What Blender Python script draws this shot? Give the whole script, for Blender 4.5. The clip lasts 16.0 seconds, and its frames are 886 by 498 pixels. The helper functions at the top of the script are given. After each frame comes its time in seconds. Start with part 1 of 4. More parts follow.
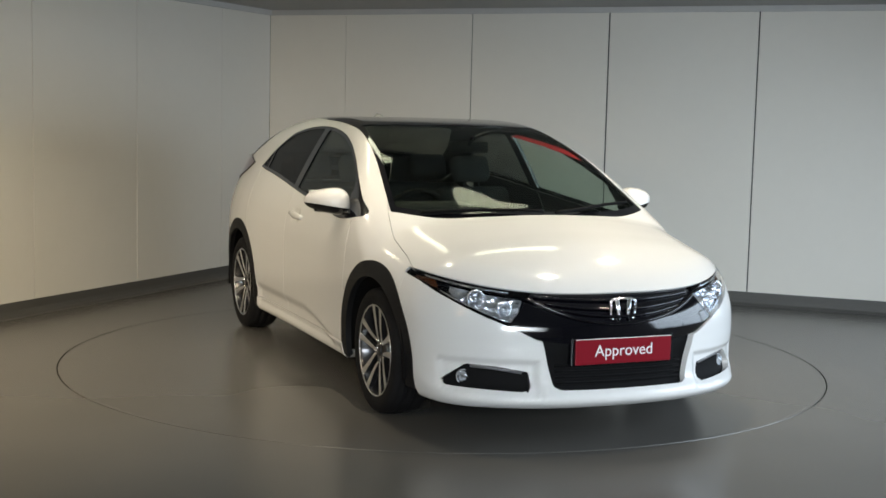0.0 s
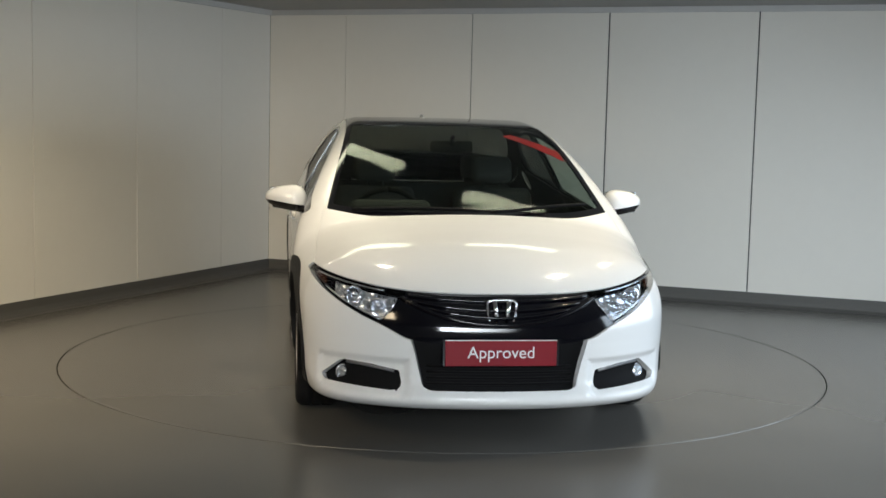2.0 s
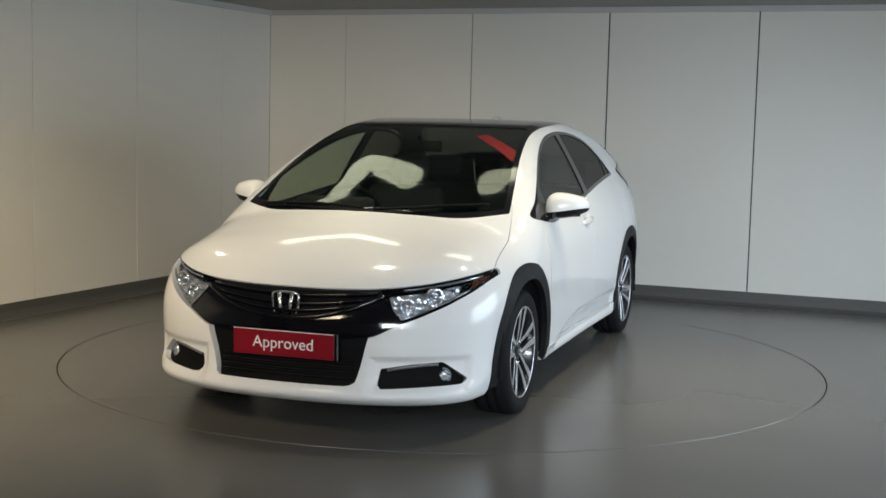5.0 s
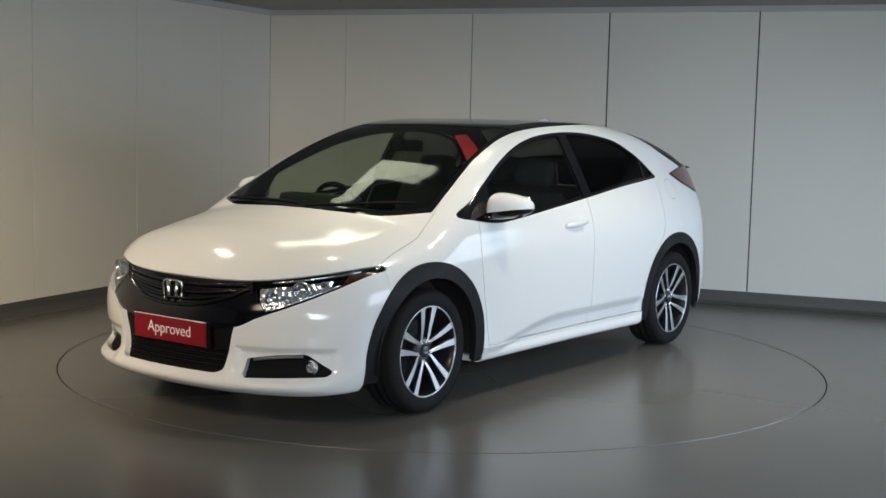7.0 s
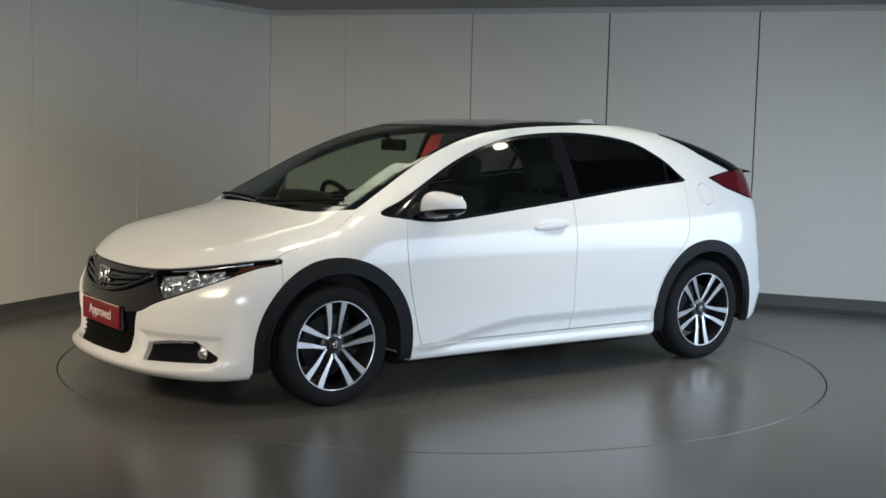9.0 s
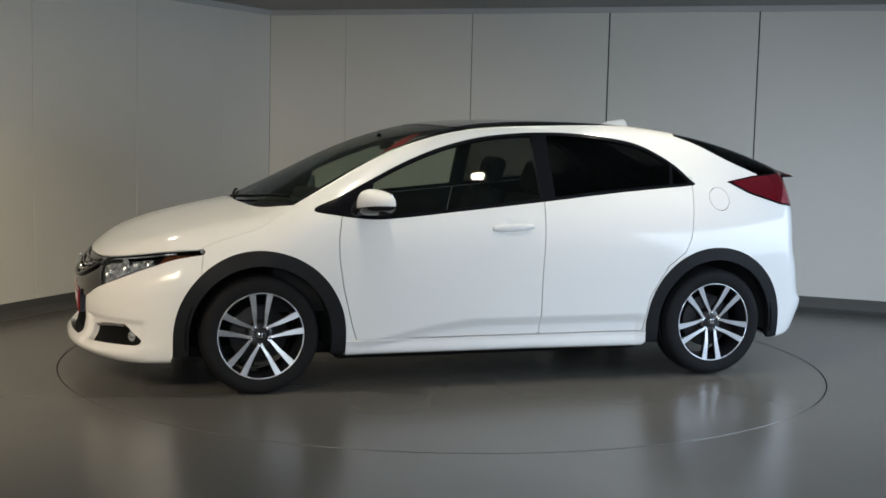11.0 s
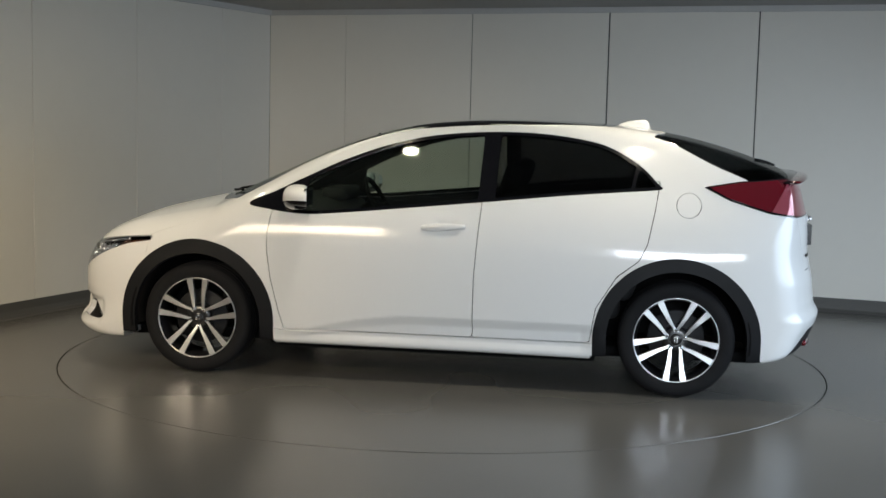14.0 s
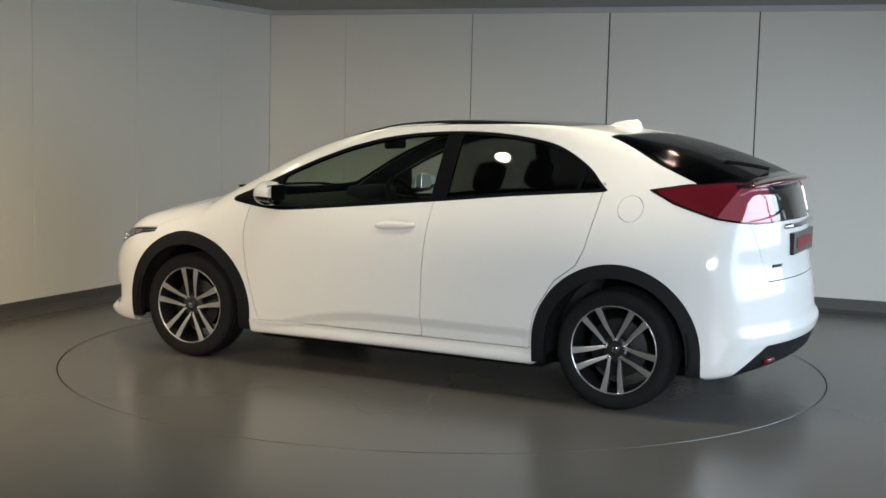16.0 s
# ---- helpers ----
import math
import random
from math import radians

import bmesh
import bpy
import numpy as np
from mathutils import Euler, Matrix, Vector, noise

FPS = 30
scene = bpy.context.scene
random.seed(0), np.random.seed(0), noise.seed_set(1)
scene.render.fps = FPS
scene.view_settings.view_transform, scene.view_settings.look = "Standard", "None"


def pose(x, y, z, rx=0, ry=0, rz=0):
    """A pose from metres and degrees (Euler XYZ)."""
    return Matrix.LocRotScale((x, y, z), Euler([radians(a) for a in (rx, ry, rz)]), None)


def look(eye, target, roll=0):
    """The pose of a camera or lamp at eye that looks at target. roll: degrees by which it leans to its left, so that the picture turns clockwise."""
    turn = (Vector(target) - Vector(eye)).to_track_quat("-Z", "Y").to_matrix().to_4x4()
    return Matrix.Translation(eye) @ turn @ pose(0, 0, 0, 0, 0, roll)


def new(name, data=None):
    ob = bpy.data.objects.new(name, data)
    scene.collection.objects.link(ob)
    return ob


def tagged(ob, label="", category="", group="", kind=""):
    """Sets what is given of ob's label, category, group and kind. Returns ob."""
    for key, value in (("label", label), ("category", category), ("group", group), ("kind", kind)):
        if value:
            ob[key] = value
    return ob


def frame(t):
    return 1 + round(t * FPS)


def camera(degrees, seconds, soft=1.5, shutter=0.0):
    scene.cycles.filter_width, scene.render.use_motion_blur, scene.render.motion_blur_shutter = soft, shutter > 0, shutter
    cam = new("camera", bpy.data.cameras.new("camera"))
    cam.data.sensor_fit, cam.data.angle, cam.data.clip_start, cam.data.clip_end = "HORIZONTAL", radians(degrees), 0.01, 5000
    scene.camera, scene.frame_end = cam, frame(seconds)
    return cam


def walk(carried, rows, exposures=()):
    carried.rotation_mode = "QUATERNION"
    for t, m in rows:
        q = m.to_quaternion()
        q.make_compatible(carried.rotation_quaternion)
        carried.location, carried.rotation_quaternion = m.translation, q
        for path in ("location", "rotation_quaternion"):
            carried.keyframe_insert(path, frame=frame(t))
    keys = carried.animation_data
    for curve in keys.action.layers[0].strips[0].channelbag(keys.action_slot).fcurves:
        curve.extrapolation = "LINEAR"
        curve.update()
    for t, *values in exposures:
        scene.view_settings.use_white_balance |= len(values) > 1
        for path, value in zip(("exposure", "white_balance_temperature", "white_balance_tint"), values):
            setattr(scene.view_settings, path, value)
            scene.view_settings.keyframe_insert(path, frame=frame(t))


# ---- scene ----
cam = camera(38.58, 16.0, soft=1.6)
EYE = look((0, -7.530, 1.4336), (-0.00672, -2.5566, 0.91483), 1.342)
walk(cam, [(0, EYE), (16, EYE)], [(0, 0.30, 7200, 10), (2, 0.32, 7200, 10), (4, 0.27, 7150, 10), (6.5, 0.08, 6900, 10), (9, -0.08, 6650, 10), (12.5, -0.13, 6750, 10), (14.5, -0.03, 6950, 10), (16, 0.15, 7050, 10)])

# ---- light ----
world = bpy.data.worlds.new("room_air")
scene.world = world
world.use_nodes = True
world.node_tree.nodes["Background"].inputs[0].default_value = (0.55, 0.6, 0.7, 1)
world.node_tree.nodes["Background"].inputs[1].default_value = 0.01


def area_light(name, eye, target, w, h, watts, colour):
    data = bpy.data.lights.new(name, "AREA")
    data.shape, data.size, data.size_y = "RECTANGLE" if w > 0.2 else "ELLIPSE", w, h
    data.energy, data.color = watts, colour
    ob = new(name, data)
    ob.matrix_world = look(eye, target)
    return ob


# daylight in the opening of the east window, two added fills, the ceiling lamps' own light
area_light("window_daylight", (4.57, -1.2, 1.28), (0.6, -0.1, -0.75), 4.3, 1.45, 74, (0.61, 0.78, 1.0)).data.spread = radians(130)
# added warm fill for the left wall and floor; no fitting stands for it
area_light("warm_fill_light", (-2.9, -4.2, 2.28), (-2.3, 2.2, -1.1), 2.6, 0.9, 40, (1.0, 0.85, 0.64)).data.spread = radians(68)
# added cool fill on the car and right wall; the wall behind has no window
area_light("cool_front_fill", (1.4, -8.7, 1.78), (1.9, 0.5, -0.50), 3.6, 1.0, 37, (0.74, 0.86, 1.0)).data.spread = radians(52)
DOWNLIGHTS = ((-2.0, -0.1), (1.4, -0.45), (-0.5, -1.2), (0.95, -1.35))
for lx, ly in DOWNLIGHTS:
    area_light("downlight_beam", (lx, ly, 2.33), (lx, ly + 0.001, 0), 0.10, 0.10, 5.2, (1.0, 0.92, 0.76)).data.spread = radians(115)


# ---- materials ----
def material(name, colour, rough=0.5, metal=0.0, coat=0.0, spec=0.5):
    m = bpy.data.materials.new(name)
    m.use_nodes = True
    b = m.node_tree.nodes["Principled BSDF"]
    b.inputs["Base Color"].default_value = (*colour, 1)
    b.inputs["Roughness"].default_value = rough
    b.inputs["Metallic"].default_value = metal
    b.inputs["Coat Weight"].default_value = coat
    b.inputs["Coat Roughness"].default_value = 0.045
    b.inputs["Specular IOR Level"].default_value = spec
    return m


def vary(m, scale, amount, bump=0.0, bump_scale=0.0, rough_amount=0.0, stretch=(1, 1, 1)):
    """Two scales of noise on the base colour and roughness, and a fine relief."""
    t = m.node_tree
    b = t.nodes["Principled BSDF"]
    co = t.nodes.new("ShaderNodeTexCoord")
    mp = t.nodes.new("ShaderNodeMapping")
    mp.inputs["Scale"].default_value = stretch
    t.links.new(co.outputs["Object"], mp.inputs[0])
    n1, n2 = t.nodes.new("ShaderNodeTexNoise"), t.nodes.new("ShaderNodeTexNoise")
    n1.inputs["Scale"].default_value, n2.inputs["Scale"].default_value = scale, scale * 14
    n1.inputs["Detail"].default_value = n2.inputs["Detail"].default_value = 4
    for n in (n1, n2):
        t.links.new(mp.outputs[0], n.inputs["Vector"])
    add = t.nodes.new("ShaderNodeMath")
    add.operation = "MULTIPLY_ADD"
    add.inputs[1].default_value = 0.35
    t.links.new(n2.outputs["Fac"], add.inputs[0])
    t.links.new(n1.outputs["Fac"], add.inputs[2])
    ramp = t.nodes.new("ShaderNodeMapRange")
    ramp.inputs[1].default_value, ramp.inputs[2].default_value = 0.25, 1.10
    ramp.inputs[3].default_value, ramp.inputs[4].default_value = 1 - amount, 1 + amount
    t.links.new(add.outputs[0], ramp.inputs[0])
    mul = t.nodes.new("ShaderNodeVectorMath")
    mul.operation = "SCALE"
    mul.inputs[0].default_value = b.inputs["Base Color"].default_value[:3]
    t.links.new(ramp.outputs[0], mul.inputs["Scale"])
    t.links.new(mul.outputs[0], b.inputs["Base Color"])
    if rough_amount:
        r = t.nodes.new("ShaderNodeMapRange")
        r.inputs[1].default_value, r.inputs[2].default_value = 0.25, 1.10
        base = b.inputs["Roughness"].default_value
        r.inputs[3].default_value, r.inputs[4].default_value = base - rough_amount, base + rough_amount
        t.links.new(add.outputs[0], r.inputs[0])
        t.links.new(r.outputs[0], b.inputs["Roughness"])
    if bump:
        n3 = t.nodes.new("ShaderNodeTexNoise")
        n3.inputs["Scale"].default_value = bump_scale
        t.links.new(mp.outputs[0], n3.inputs["Vector"])
        bp = t.nodes.new("ShaderNodeBump")
        bp.inputs["Strength"].default_value, bp.inputs["Distance"].default_value = bump, 0.004
        t.links.new(n3.outputs["Fac"], bp.inputs["Height"])
        t.links.new(bp.outputs[0], b.inputs["Normal"])
    return m


def broad(m, scale, amount):
    """Soft wide patches of tone, as on a worn painted floor."""
    t = m.node_tree
    b = t.nodes["Principled BSDF"]
    geo, n = t.nodes.new("ShaderNodeNewGeometry"), t.nodes.new("ShaderNodeTexNoise")
    n.inputs["Scale"].default_value, n.inputs["Detail"].default_value = scale, 1.0
    t.links.new(geo.outputs["Position"], n.inputs["Vector"])
    ramp, mul = t.nodes.new("ShaderNodeMapRange"), t.nodes.new("ShaderNodeVectorMath")
    ramp.inputs[1].default_value, ramp.inputs[2].default_value = 0.2, 0.8
    ramp.inputs[3].default_value, ramp.inputs[4].default_value = 1 - amount, 1 + amount
    t.links.new(n.outputs["Fac"], ramp.inputs[0])
    mul.operation = "SCALE"
    mul.inputs[0].default_value = b.inputs["Base Color"].default_value[:3]
    t.links.new(ramp.outputs[0], mul.inputs["Scale"])
    t.links.new(mul.outputs[0], b.inputs["Base Color"])
    return m


def glass(name, tint, rough=0.0):
    m = bpy.data.materials.new(name)
    m.use_nodes = True
    t = m.node_tree
    t.nodes.remove(t.nodes["Principled BSDF"])
    out = t.nodes["Material Output"]
    tr, gl = t.nodes.new("ShaderNodeBsdfTransparent"), t.nodes.new("ShaderNodeBsdfGlossy")
    mix, lw = t.nodes.new("ShaderNodeMixShader"), t.nodes.new("ShaderNodeLayerWeight")
    up, mul = t.nodes.new("ShaderNodeMath"), t.nodes.new("ShaderNodeMath")
    tr.inputs[0].default_value = (*tint, 1)
    gl.inputs["Roughness"].default_value = rough
    lw.inputs["Blend"].default_value = 0.5
    up.operation, up.inputs[1].default_value = "POWER", 5.0
    mul.operation, mul.inputs[1].default_value, mul.inputs[2].default_value = "MULTIPLY_ADD", 0.5, 0.02
    t.links.new(lw.outputs["Facing"], up.inputs[0])
    t.links.new(up.outputs[0], mul.inputs[0])
    t.links.new(mul.outputs[0], mix.inputs[0])
    t.links.new(tr.outputs[0], mix.inputs[1])
    t.links.new(gl.outputs[0], mix.inputs[2])
    t.links.new(mix.outputs[0], out.inputs[0])
    return m


def glow(name, colour, strength):
    m = bpy.data.materials.new(name)
    m.use_nodes = True
    b = m.node_tree.nodes["Principled BSDF"]
    b.inputs["Base Color"].default_value = (*colour, 1)
    b.inputs["Emission Color"].default_value = (*colour, 1)
    b.inputs["Emission Strength"].default_value = strength
    return m


PAINT = vary(material("pearl_white_paint", (0.80, 0.80, 0.79), 0.5, 0, 1.0, 0.25), 1.5, 0.015)
PAINT.node_tree.nodes["Principled BSDF"].inputs["Coat Roughness"].default_value = 0.10
CLADDING = vary(material("black_moulded_plastic", (0.0085, 0.009, 0.0105), 0.55, spec=0.2), 6, 0.2, 0.15, 900)
GLOSS_BLACK = material("gloss_black_plastic", (0.004, 0.004, 0.006), 0.10, 0, 0.35, 0.4)
MATT_BLACK = vary(material("matt_black_trim", (0.005, 0.005, 0.0055), 0.7, spec=0.12), 8, 0.2)
LINING = vary(material("dark_cabin_lining", (0.014, 0.014, 0.015), 0.85), 5, 0.25)
SEAT_CLOTH = vary(material("charcoal_seat_cloth", (0.016, 0.0165, 0.018), 0.9), 9, 0.3, 0.4, 500)
SCREEN_GLASS = glass("windscreen_glass", (0.82, 0.87, 0.82))
SIDE_GLASS = glass("side_glass", (0.84, 0.88, 0.85))
PRIVACY_GLASS = glass("privacy_glass", (0.42, 0.43, 0.43))
DARK_GLASS = material("dark_hatch_glass", (0.006, 0.006, 0.008), 0.03, 0, 1.0)
SATIN = material("satin_silver_trim", (0.22, 0.22, 0.23), 0.4, 0.5)
LENS = glass("clear_lens", (0.93, 0.95, 0.97))
RED_LENS = material("red_lamp_lens", (0.11, 0.003, 0.009), 0.07, 0, 1.0)
CHROME = material("chrome", (0.82, 0.83, 0.85), 0.08, 1.0)
REFLECTOR = material("lamp_reflector", (0.80, 0.81, 0.84), 0.20, 1.0)
AMBER = material("amber_lens", (0.075, 0.020, 0.006), 0.15, 0, 0.6)
ALLOY = vary(material("machined_alloy", (0.74, 0.75, 0.77), 0.36, 1.0), 12, 0.05)
RIM_BLACK = material("black_painted_rim", (0.012, 0.012, 0.014), 0.3, 0, 0.5)
RUBBER = vary(material("tyre_rubber", (0.009, 0.009, 0.010), 0.75, spec=0.2), 9, 0.25, 0.2, 300)
RED_PLATE = material("red_plate", (0.22, 0.007, 0.016), 0.35, spec=0.3)
RED_CARD = vary(material("red_card", (0.60, 0.02, 0.04), 0.5), 5, 0.05)
LETTER_WHITE = material("white_lettering", (0.8, 0.8, 0.8), 0.4)
MIRROR_GLASS = material("mirror_glass", (0.85, 0.87, 0.88), 0.02, 1.0)
WALL_PANEL = vary(material("white_wall_panel", (0.79, 0.765, 0.705), 0.42), 0.9, 0.035, 0.08, 260, 0.06)
JOINT = material("dark_panel_joint", (0.05, 0.05, 0.05), 0.7)
SKIRT = vary(material("grey_vinyl_skirting", (0.085, 0.083, 0.078), 0.5), 2.0, 0.10)
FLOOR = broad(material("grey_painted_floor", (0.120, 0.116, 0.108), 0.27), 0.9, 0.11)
CEIL = vary(material("grey_ceiling_paint", (0.36, 0.36, 0.355), 0.8), 0.7, 0.05)
TRIM = vary(material("grey_ceiling_trim", (0.55, 0.55, 0.54), 0.6), 2, 0.05)
LAMP_GLOW = glow("lamp_diffuser", (0.95, 1.0, 0.80), 4.4)
SPOT_GLOW = glow("spot_bulb", (1.0, 0.93, 0.80), 40.0)
GROOVE = material("dark_groove", (0.025, 0.025, 0.024), 0.9, spec=0.0)


# ---- mesh helpers ----
def part(name, bm, mat, parent=None, label="", smooth=True):
    """Links a bmesh as one mesh object under its parent."""
    me = bpy.data.meshes.new(name)
    bm.normal_update()
    bm.to_mesh(me)
    bm.free()
    me.materials.append(mat)
    if smooth:
        me.shade_smooth()
    ob = new(name, me)
    if parent:
        ob.parent = parent
    return tagged(ob, label)


def block(bm, x0, x1, y0, y1, z0, z1, bevel=0.0, m=None, segments=2):
    """A bevelled box in bm, set by its corners."""
    r = bmesh.ops.create_cube(bm, size=1)
    vs = r["verts"]
    for v in vs:
        v.co = Vector(((x0 + x1) / 2 + v.co.x * (x1 - x0), (y0 + y1) / 2 + v.co.y * (y1 - y0), (z0 + z1) / 2 + v.co.z * (z1 - z0)))
    if bevel:
        es = list({e for v in vs for e in v.link_edges})
        vs = bmesh.ops.bevel(bm, geom=es, offset=bevel, segments=segments, affect="EDGES", profile=0.5)["verts"]
    if m:
        bmesh.ops.transform(bm, matrix=m, verts=list({v for v in vs}))
    return vs


def lathe(bm, profile, steps=48, m=None, closed=False):
    """Turns a profile of (radius, y) about the y axis."""
    rings = []
    for k in range(steps):
        a = 2 * math.pi * k / steps
        rings.append([bm.verts.new((r * math.cos(a), y, r * math.sin(a))) for r, y in profile])
    n = len(profile)
    for k in range(steps):
        p, q = rings[k], rings[(k + 1) % steps]
        for i in range(n if closed else n - 1):
            j = (i + 1) % n
            bm.faces.new((p[i], p[j], q[j], q[i]))
    if m:
        bmesh.ops.transform(bm, matrix=m, verts=[v for r in rings for v in r])


def tube(bm, pts, radius, steps=10):
    """A round tube along points."""
    pts = [Vector(p) for p in pts]
    rings = []
    for i, p in enumerate(pts):
        d = (pts[min(i + 1, len(pts) - 1)] - pts[max(i - 1, 0)]).normalized()
        s = d.orthogonal().normalized()
        if rings:
            s = (last - d * last.dot(d)).normalized()
        last = s
        u = d.cross(s)
        rings.append([bm.verts.new(p + radius * (s * math.cos(2 * math.pi * k / steps) + u * math.sin(2 * math.pi * k / steps))) for k in range(steps)])
    for p, q in zip(rings, rings[1:]):
        for k in range(steps):
            j = (k + 1) % steps
            bm.faces.new((p[k], p[j], q[j], q[k]))
    bm.faces.new(rings[0][::-1])
    bm.faces.new(rings[-1])


# ---- room ----
CORNER = Vector((-1.62, 4.02, 0))
RIGHT_DIR, LEFT_DIR = radians(-21.0), radians(66.1 + 180)
ROOM_H = 2.35


def room():
    bm = bmesh.new()
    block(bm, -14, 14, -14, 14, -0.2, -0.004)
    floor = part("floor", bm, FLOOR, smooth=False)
    tagged(floor, "glossy grey painted showroom floor with scuffs", "floor", kind="structure")
    bm = bmesh.new()
    block(bm, -9, 9, -9.5, 6.5, ROOM_H, ROOM_H + 0.15)
    tagged(part("ceiling", bm, CEIL, smooth=False), "low grey painted ceiling", "ceiling", kind="structure")
    for name, ang, length, seams, inward, gaps in (("wall_north", RIGHT_DIR, 9.0, [0.0, 0.76, 1.94, 3.125, 4.32, 5.5, 6.68, 7.86, 9.0], -1, (6, 1.5, 3.5, 6, 5)),
                                             ("wall_west", LEFT_DIR, 11.0, [0.0, 0.77, 1.92, 3.06, 4.24, 5.42, 6.6, 7.78, 8.96, 11.0], 1, (6, 1.5, 2.5, 2.5))):
        base = Matrix.Translation(CORNER) @ Matrix.Rotation(ang, 4, "Z")
        bm = bmesh.new()
        y0, y1 = (0.008, 0.15) if inward < 0 else (-0.15, -0.008)
        block(bm, -0.1, length, y0, y1, 0, ROOM_H, m=base)
        wall = part(name, bm, JOINT, smooth=False)
        tagged(wall, "wall of tall white panels with dark joints", "wall", kind="structure")
        # some joints stand open by a few millimetres, others are nearly shut
        gaps = [g / 1000 for g in gaps] + [0.005] * len(seams)
        for k, (a, b) in enumerate(zip(seams, seams[1:])):
            bm = bmesh.new()
            t = 0.012
            yy = (-t + 0.006, 0.010) if inward < 0 else (-0.010, t - 0.006)
            block(bm, a + gaps[k], b - gaps[k + 1], yy[0], yy[1], 0.10, ROOM_H - 0.004, 0.003, m=base)
            part("panel", bm, WALL_PANEL, wall, smooth=False)
        # coved vinyl skirting, and the trim under the ceiling
        for nm, mat, prof, lab in (("baseboard", SKIRT, [(0, 0.105), (0.010, 0.105), (0.012, 0.05), (0.02, 0.022), (0.04, 0.006), (0.06, 0.0), (0, 0.0)], "dark grey coved vinyl skirting"),
                                   ("trim", TRIM, [(0, ROOM_H), (0.03, ROOM_H), (0.03, ROOM_H - 0.04), (0.026, ROOM_H - 0.045), (0, ROOM_H - 0.045)], "grey trim under the ceiling")):
            bm = bmesh.new()
            ends = []
            for x in (0.0, length):
                ends.append([bm.verts.new(base @ Vector((x, inward * (d + 0.0065), z))) for d, z in prof])
            for i in range(len(prof)):
                j = (i + 1) % len(prof)
                bm.faces.new((ends[0][i], ends[0][j], ends[1][j], ends[1][i]))
            bmesh.ops.recalc_face_normals(bm, faces=bm.faces)
            tagged(part(nm, bm, mat, smooth=False), lab, "trim", kind="structure")
    # plain walls that close the place
    bm = bmesh.new()
    block(bm, -7.6, 4.9, -9.3, -9.1, 0, ROOM_H)
    tagged(part("wall_south", bm, WALL_PANEL, smooth=False), "plain white wall behind the camera", "wall", kind="structure")
    # the east wall has a wide window through which the daylight comes
    bm = bmesh.new()
    for y0, y1, z0, z1 in ((-9.1, -3.4, 0, ROOM_H), (1.0, 1.9, 0, ROOM_H), (-3.4, 1.0, 0, 0.5), (-3.4, 1.0, 2.06, ROOM_H)):
        block(bm, 4.62, 4.80, y0, y1, z0, z1)
    tagged(part("wall_east", bm, WALL_PANEL, smooth=False), "plain white side wall with a wide window", "wall", kind="structure")
    window = tagged(new("window_1"), "wide window with white glazing bars", "window", kind="structure")
    bm = bmesh.new()
    for y0, y1, z0, z1 in ((-3.4, 1.0, 0.5, 0.56), (-3.4, 1.0, 2.0, 2.06), (-3.4, -3.34, 0.56, 2.0), (0.94, 1.0, 0.56, 2.0)):
        block(bm, 4.54, 4.62, y0, y1, z0, z1, 0.004)
    part("window_frame", bm, TRIM, window, smooth=False)
    for y in (-2.3, -1.2, -0.1):
        bm = bmesh.new()
        block(bm, 4.50, 4.555, y - 0.03, y + 0.03, 0.56, 2.0, 0.004)
        part("glazing_bar", bm, TRIM, window, smooth=False)
    bm = bmesh.new()
    block(bm, 4.505, 4.55, -3.34, 0.94, 1.40, 1.45, 0.004)
    part("glazing_bar", bm, TRIM, window, smooth=False)


def slab(bm, path, wide, z0, z1):
    """A flat bar along a bent path, with round ends, between two heights."""
    pts = [Vector(p) for p in path]
    left, right = [], []
    for i, p in enumerate(pts):
        d0 = (p - pts[i - 1]).normalized() if i else None
        d1 = (pts[i + 1] - p).normalized() if i + 1 < len(pts) else None
        d = ((d0 or d1) + (d1 or d0)).normalized()
        n = Vector((-d.y, d.x)) * wide / max(0.6, d.dot(d1 or d0))
        left.append(p + n)
        right.append(p - n)

    def cap(p, start):
        a0 = math.atan2(start.y, start.x)
        return [p + wide * Vector((math.cos(a0 - math.pi * k / 10), math.sin(a0 - math.pi * k / 10))) for k in range(1, 10)]
    ring = left + cap(pts[-1], left[-1] - pts[-1]) + right[::-1] + cap(pts[0], right[0] - pts[0])
    lo = [bm.verts.new((q.x, q.y, z0)) for q in ring]
    hi = [bm.verts.new((q.x, q.y, z1)) for q in ring]
    n = len(ring)
    for k in range(n):
        bm.faces.new((lo[k], lo[(k + 1) % n], hi[(k + 1) % n], hi[k]))
    bm.faces.new(lo)
    bm.faces.new(hi[::-1])
    bmesh.ops.recalc_face_normals(bm, faces=bm.faces)


def strip_lamp(path, wide, label):
    """A flat ceiling lamp along a path."""
    lamp_ = tagged(new("ceiling_light"), label, "ceiling lamp", "ceiling lamps")
    x0, y0 = path[0]
    lamp_.matrix_world = Matrix.Translation((x0, y0, ROOM_H))
    path = [(x - x0, y - y0) for x, y in path]
    bm = bmesh.new()
    slab(bm, path, wide + 0.02, -0.055, -0.001)
    part("housing", bm, TRIM, lamp_, smooth=False)
    bm = bmesh.new()
    slab(bm, path, wide, -0.062, -0.045)
    part("diffuser", bm, LAMP_GLOW, lamp_, smooth=False)


